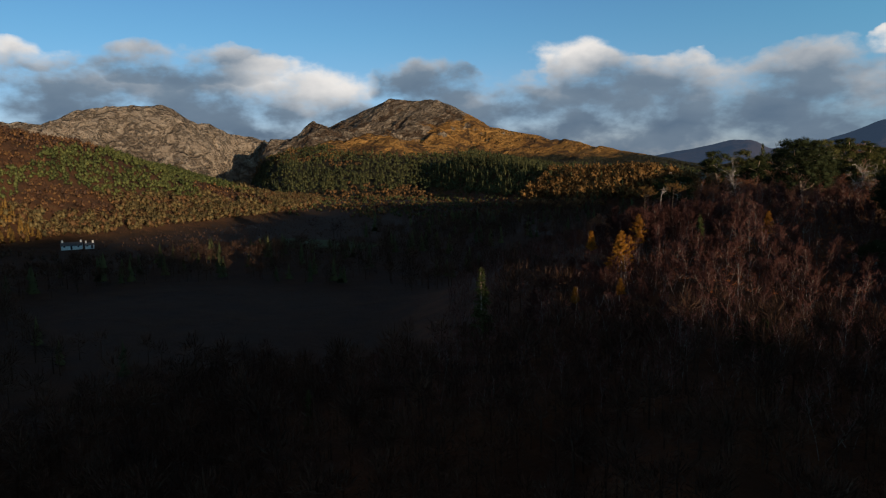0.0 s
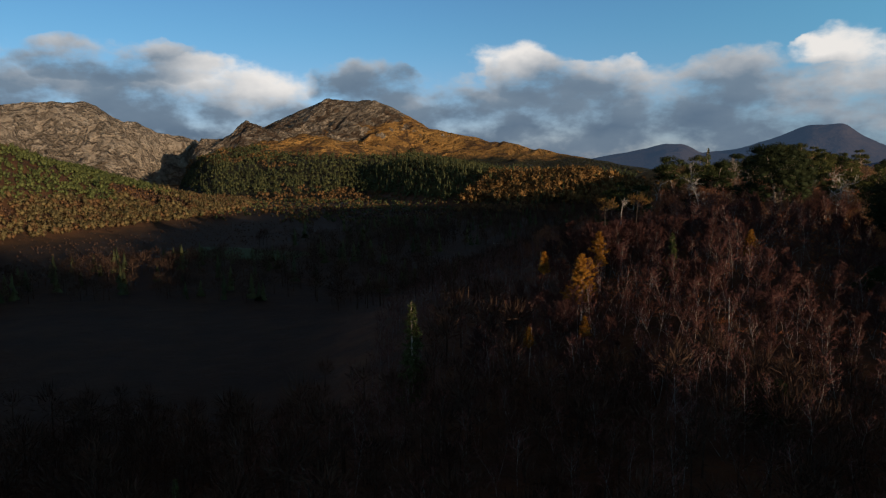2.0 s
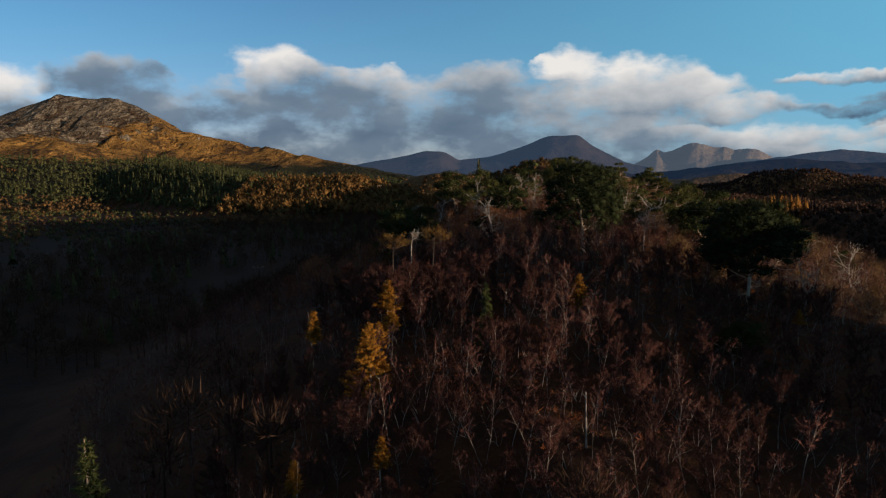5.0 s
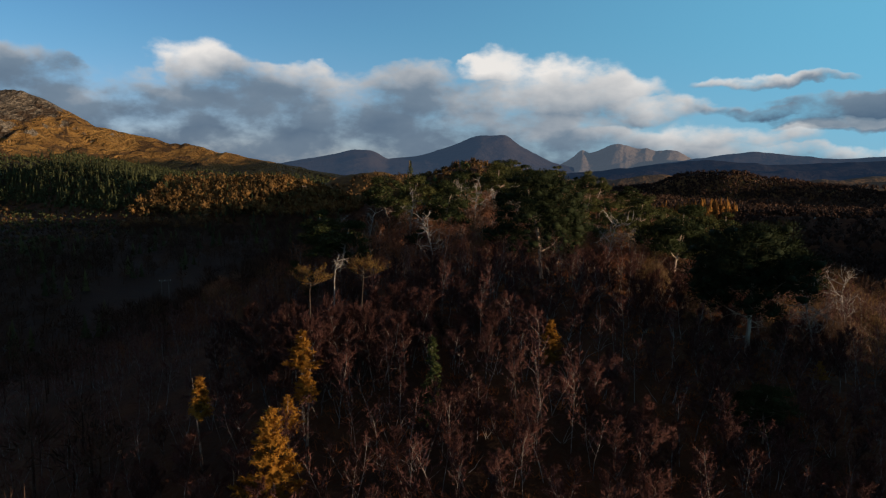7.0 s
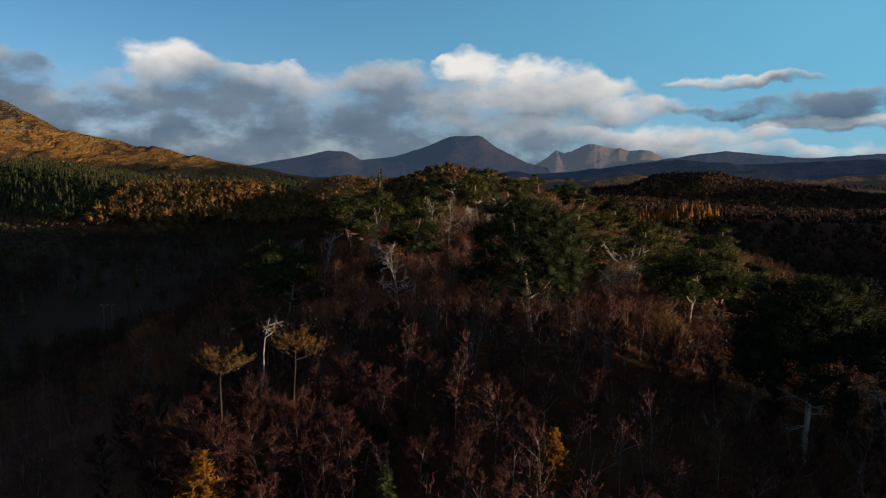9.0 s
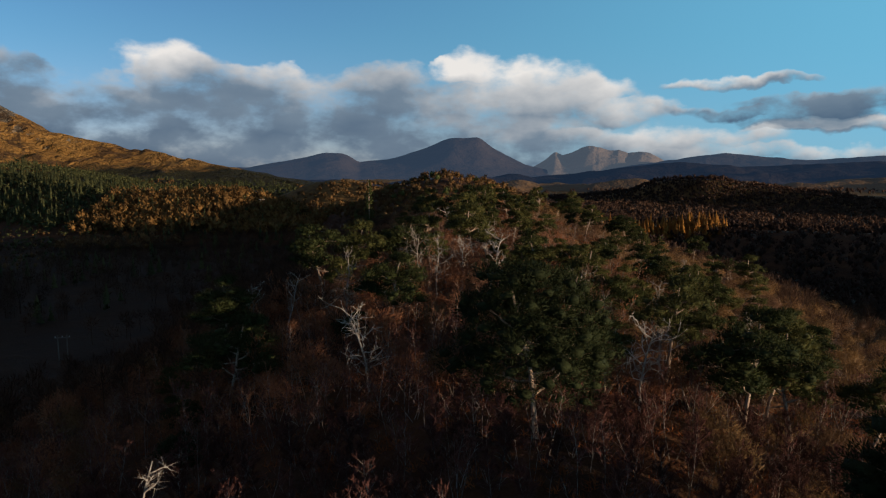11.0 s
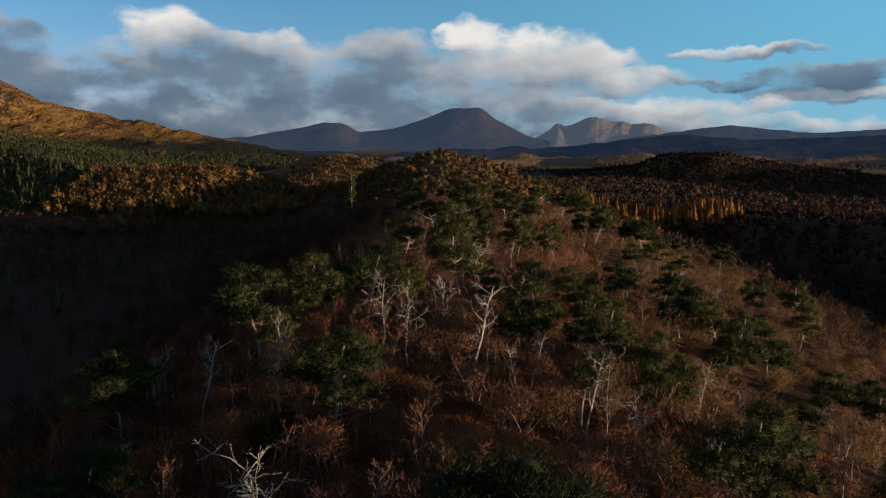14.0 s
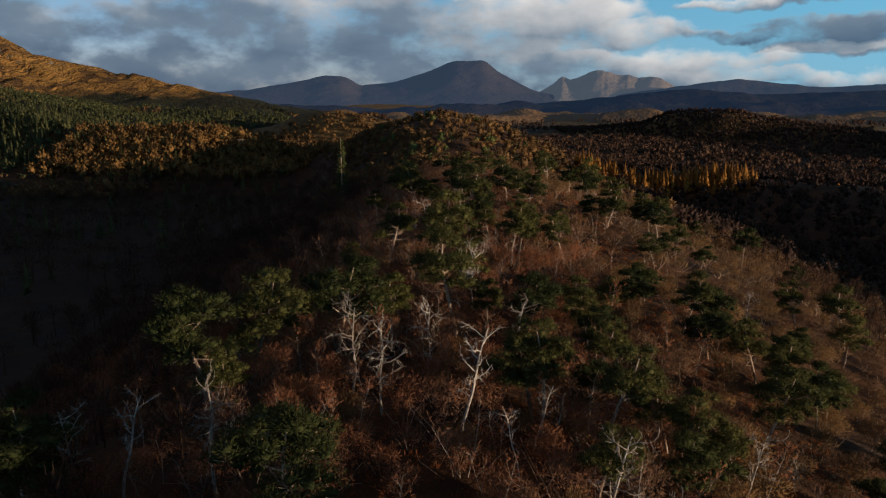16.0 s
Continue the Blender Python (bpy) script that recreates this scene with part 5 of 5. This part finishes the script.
x, y = scatter(900, (-46, 16), (195, 430), lambda x, y: (land(x, y) > 49) & (land(x, y) < 74))
fx, fy = scatter(46, (-16, 12), (372, 408), lambda x, y: x < 99)
x, y = np.concatenate([x, fx]), np.concatenate([y, fy])
wood("flank_wood", FAR_BARE, x, y, MAT_FAR_BROWN, "bare brown oak wood on the western flank of the spur", "wood", (0.7, 1.25))

# valley and hills to the right
x, y = scatter(3600, (100, 330), (130, 720), lambda x, y: land(x, y) < 70)
near_by = (x < 165) & (y < 340)
wood("side_slope_wood", FAR_BARE, x[near_by], y[near_by], MAT_FAR_BROWN, "bare purple-brown trees at the foot of the spur", "wood", (0.75, 1.2))
x, y = x[~near_by], y[~near_by]
# the side valley's shade is also put into these crowns' colour
wood("east_wood", FAR_MID, x, y, MAT_FAR_SHADED, "bare purple-brown wood filling the shaded side valley", "wood", (0.75, 1.3))
x, y = scatter(8500, (120, 800), (300, 1150), lambda x, y: (land(x, y) < 90) & ((x > 330) | (y > 720)))
wood("east_bench_wood", FAR_MIN, x, y, MAT_FAR_BROWN, "bare brown woods over the low hills beyond the side valley", "wood", (1.0, 1.6))
x, y = scatter(60, (115, 500), (300, 800), lambda x, y: x > 0)
wood("east_gold", FAR_CON, x, y, MAT_LARCH_FAR, "scattered golden larches in the side valley", "larch wood", (0.5, 0.9))
s = G.random(240)
wood("larch_row", FAR_CON, 108 + 92 * s + G.normal(size=240) * 4, 578 - 22 * s + G.normal(size=240) * 6, MAT_LARCH_FAR, "row of sunlit golden larches across the moor", "larch wood", (0.9, 1.5))
x, y = scatter(6500, (200, 640), (930, 1400), lambda x, y: land(x, y) > 48)
# this hill's shade comes from the darkened crown colour
wood("dusk_hill_wood", FAR_MIN, x, y, MAT_FAR_SHADED, "bare wood over a low hill, shade put into its colour", "wood", (0.9, 1.4))
x, y = scatter(1500, (-70, 120), (430, 800), lambda x, y: land(x, y) > 60)
k = G.random(len(x)) < 0.1
wood("knoll_wood", FAR_ROUND, x[~k], y[~k], MAT_FAR_OLIVE, "brown and olive trees over the end of the spur", "wood", (0.6, 1.3))
wood("knoll_pines", FAR_PINE, x[k], y[k], MAT_FAR_GREEN, "dark pines over the end of the spur", "pine wood", (0.7, 1.2))
x, y = scatter(2600, (-60, 1000), (800, 1650), lambda x, y: fbm(x / 130, y / 130, 4) > 0.05)
wood("moor_woods", FAR_MIN, x, y, MAT_FAR_BROWN, "scattered dark woods over the far moor", "wood", (1.2, 2.2))

# shaded scrub under the toe of the spur
x, y = scatter(3000, (-60, 150), (0, 100), lambda x, y: (land(x, y) < 66) & (np.hypot(x - 125, y - 98) > 30))
wood("toe_scrub", FAR_BARE, x, y, MAT_FAR_BROWN, "dark bare scrub in the shade below the spur", "scrub", (0.65, 1.05))

# small shaded pasture on the valley floor
gx, gy = np.linspace(-238, -160, 20), np.linspace(258, 298, 12)
m, t, bs = material("pasture grass", 0.95)
t.links.new(tramp(t, tnoise(t, 0.4), [(0.35, (0.030, 0.050, 0.014)), (0.65, (0.060, 0.090, 0.024))]), bs.inputs["Base Color"])
put("pasture", grid_mesh("pasture", gx, gy, lambda x, y: land(x, y) + 0.25 - 2.0 * (((x + 199) / 38) ** 4 + ((y - 278) / 19) ** 4 > 1)), m,
    "small dark green pasture among the valley woods", "field", "structure")


# ---- cottage and poles ----
def part(name, bm, mat, parent, label=""):
    me = bpy.data.meshes.new(name)
    bm.to_mesh(me)
    bm.free()
    me.materials.append(mat)
    ob = new(name, me)
    ob.parent = parent
    return tagged(ob, label)


def box(x0, x1, y0, y1, z0, z1, bevel=0.0):
    bm = bmesh.new()
    bmesh.ops.create_cube(bm, size=1.0)
    bmesh.ops.scale(bm, vec=(x1 - x0, y1 - y0, z1 - z0), verts=bm.verts)
    bmesh.ops.translate(bm, vec=((x0 + x1) / 2, (y0 + y1) / 2, (z0 + z1) / 2), verts=bm.verts)
    if bevel:
        bmesh.ops.bevel(bm, geom=bm.edges[:], offset=bevel, segments=1, affect="EDGES")
    return bm


def gable(length, depth, eave, top, over=0.0, thick=0.0):
    """A pitched body along x: a gabled wall, or with a thickness a roof skin over it."""
    bm = bmesh.new()
    h, d = length / 2 + over, depth / 2 + over
    low = eave - over * (top - eave) / (depth / 2)
    section = [(-d, low), (0, top), (d, low)]
    if thick:
        section = section + [(d, low + thick), (0, top + thick), (-d, low + thick)]
    else:
        section = [(-d, -0.6)] + section + [(d, -0.6)]
    rings = [[bm.verts.new((x, y, z)) for y, z in section] for x in (-h, h)]
    n = len(section)
    for i in range(n):
        bm.faces.new((rings[0][i], rings[0][(i + 1) % n], rings[1][(i + 1) % n], rings[1][i]))
    if thick:
        for r in rings:
            bm.faces.new((r[0], r[1], r[4], r[5]))
            bm.faces.new((r[1], r[2], r[3], r[4]))
    else:
        for r in rings:
            bm.faces.new(r)
    bmesh.ops.recalc_face_normals(bm, faces=bm.faces)
    return bm


def plain(name, colour, rough, scale=3.0):
    m, t, b = material(name, rough)
    t.links.new(tramp(t, tnoise(t, scale), [(0.3, tuple(v * 0.75 for v in colour)), (0.7, colour)]), b.inputs["Base Color"])
    return m


MAT_WHITE = plain("whitewashed harling", (0.80, 0.79, 0.76), 0.9)
MAT_SLATE = plain("dark roof slate", (0.09, 0.095, 0.105), 0.6)
MAT_PANE = plain("dark window glass", (0.03, 0.035, 0.045), 0.1)
MAT_POLE = plain("weathered pole timber", (0.20, 0.17, 0.14), 0.85)


def cottage(label, length, depth, eave, top):
    root = tagged(new("cottage"), label, "house")
    wall = part("wall", gable(length, depth, eave, top), MAT_WHITE, root)
    part("roof", gable(length, depth, eave, top, 0.3, 0.18), MAT_SLATE, root, "dark slate roof")
    for x in (-length / 2 + 0.5, length / 2 - 0.5):
        part("chimney", box(x - 0.4, x + 0.4, -0.4, 0.4, top - 0.5, top + 1.2, 0.03), MAT_WHITE, root)
    count = max(2, int(length / 2.6))
    for k in range(count):
        x = (k + 0.5) / count * length - length / 2
        if k == count // 2:
            part("door", box(x - 0.45, x + 0.45, -depth / 2 - 0.06, -depth / 2 + 0.05, -0.1, 2.0), MAT_PANE, root, "dark front door")
        else:
            w = part("window", box(x - 0.5, x + 0.5, -depth / 2 - 0.05, -depth / 2 + 0.05, 0.9, 2.1), MAT_WHITE, root)
            part("pane", box(x - 0.42, x + 0.42, -depth / 2 - 0.07, -depth / 2 - 0.02, 0.98, 2.02), MAT_PANE, w)
    return root


HX, HY = -301.5, 208.0
hz = float(land(HX, HY))
cottage("white cottage with dark slate roof below the wooded hill", 9.5, 4.2, 1.9, 3.3).matrix_basis = pose(HX, HY, hz + 0.3, 0, 0, 52)
cottage("low white outbuilding beside the cottage", 4.2, 3.4, 1.7, 2.7).matrix_basis = pose(HX + 6.5, HY + 5.5, float(land(HX + 6.5, HY + 5.5)) + 0.3, 0, 0, 60)


def pole_pair(x, y, height, turn):
    """Two timber poles joined by a cross-arm, carrying a power line."""
    root = tagged(new("power_pole"), "twin timber power pole standing in the valley wood", "power pole", "power poles")
    for dx in (-1.1, 1.1):
        bm = bmesh.new()
        bmesh.ops.create_cone(bm, cap_ends=True, segments=8, radius1=0.17, radius2=0.12, depth=height + 1, matrix=Matrix.Translation((dx, 0, height / 2 - 0.5)))
        part("pole", bm, MAT_POLE, root)
    part("crossarm", box(-1.9, 1.9, -0.1, 0.1, height - 0.75, height - 0.5, 0.02), MAT_POLE, root)
    for dx in (-1.7, 0.0, 1.7):
        bm = bmesh.new()
        bmesh.ops.create_cone(bm, cap_ends=True, segments=8, radius1=0.09, radius2=0.05, depth=0.35, matrix=Matrix.Translation((dx, 0, height - 0.33)))
        part("insulator", bm, MAT_WHITE, root, "pale ceramic insulator")
    root.matrix_basis = pose(x, y, float(surface(x, y)), 0, 0, turn)


pole_pair(-73, 296, 8.5, 15)
pole_pair(-113.8, 660, 13.0, 15)
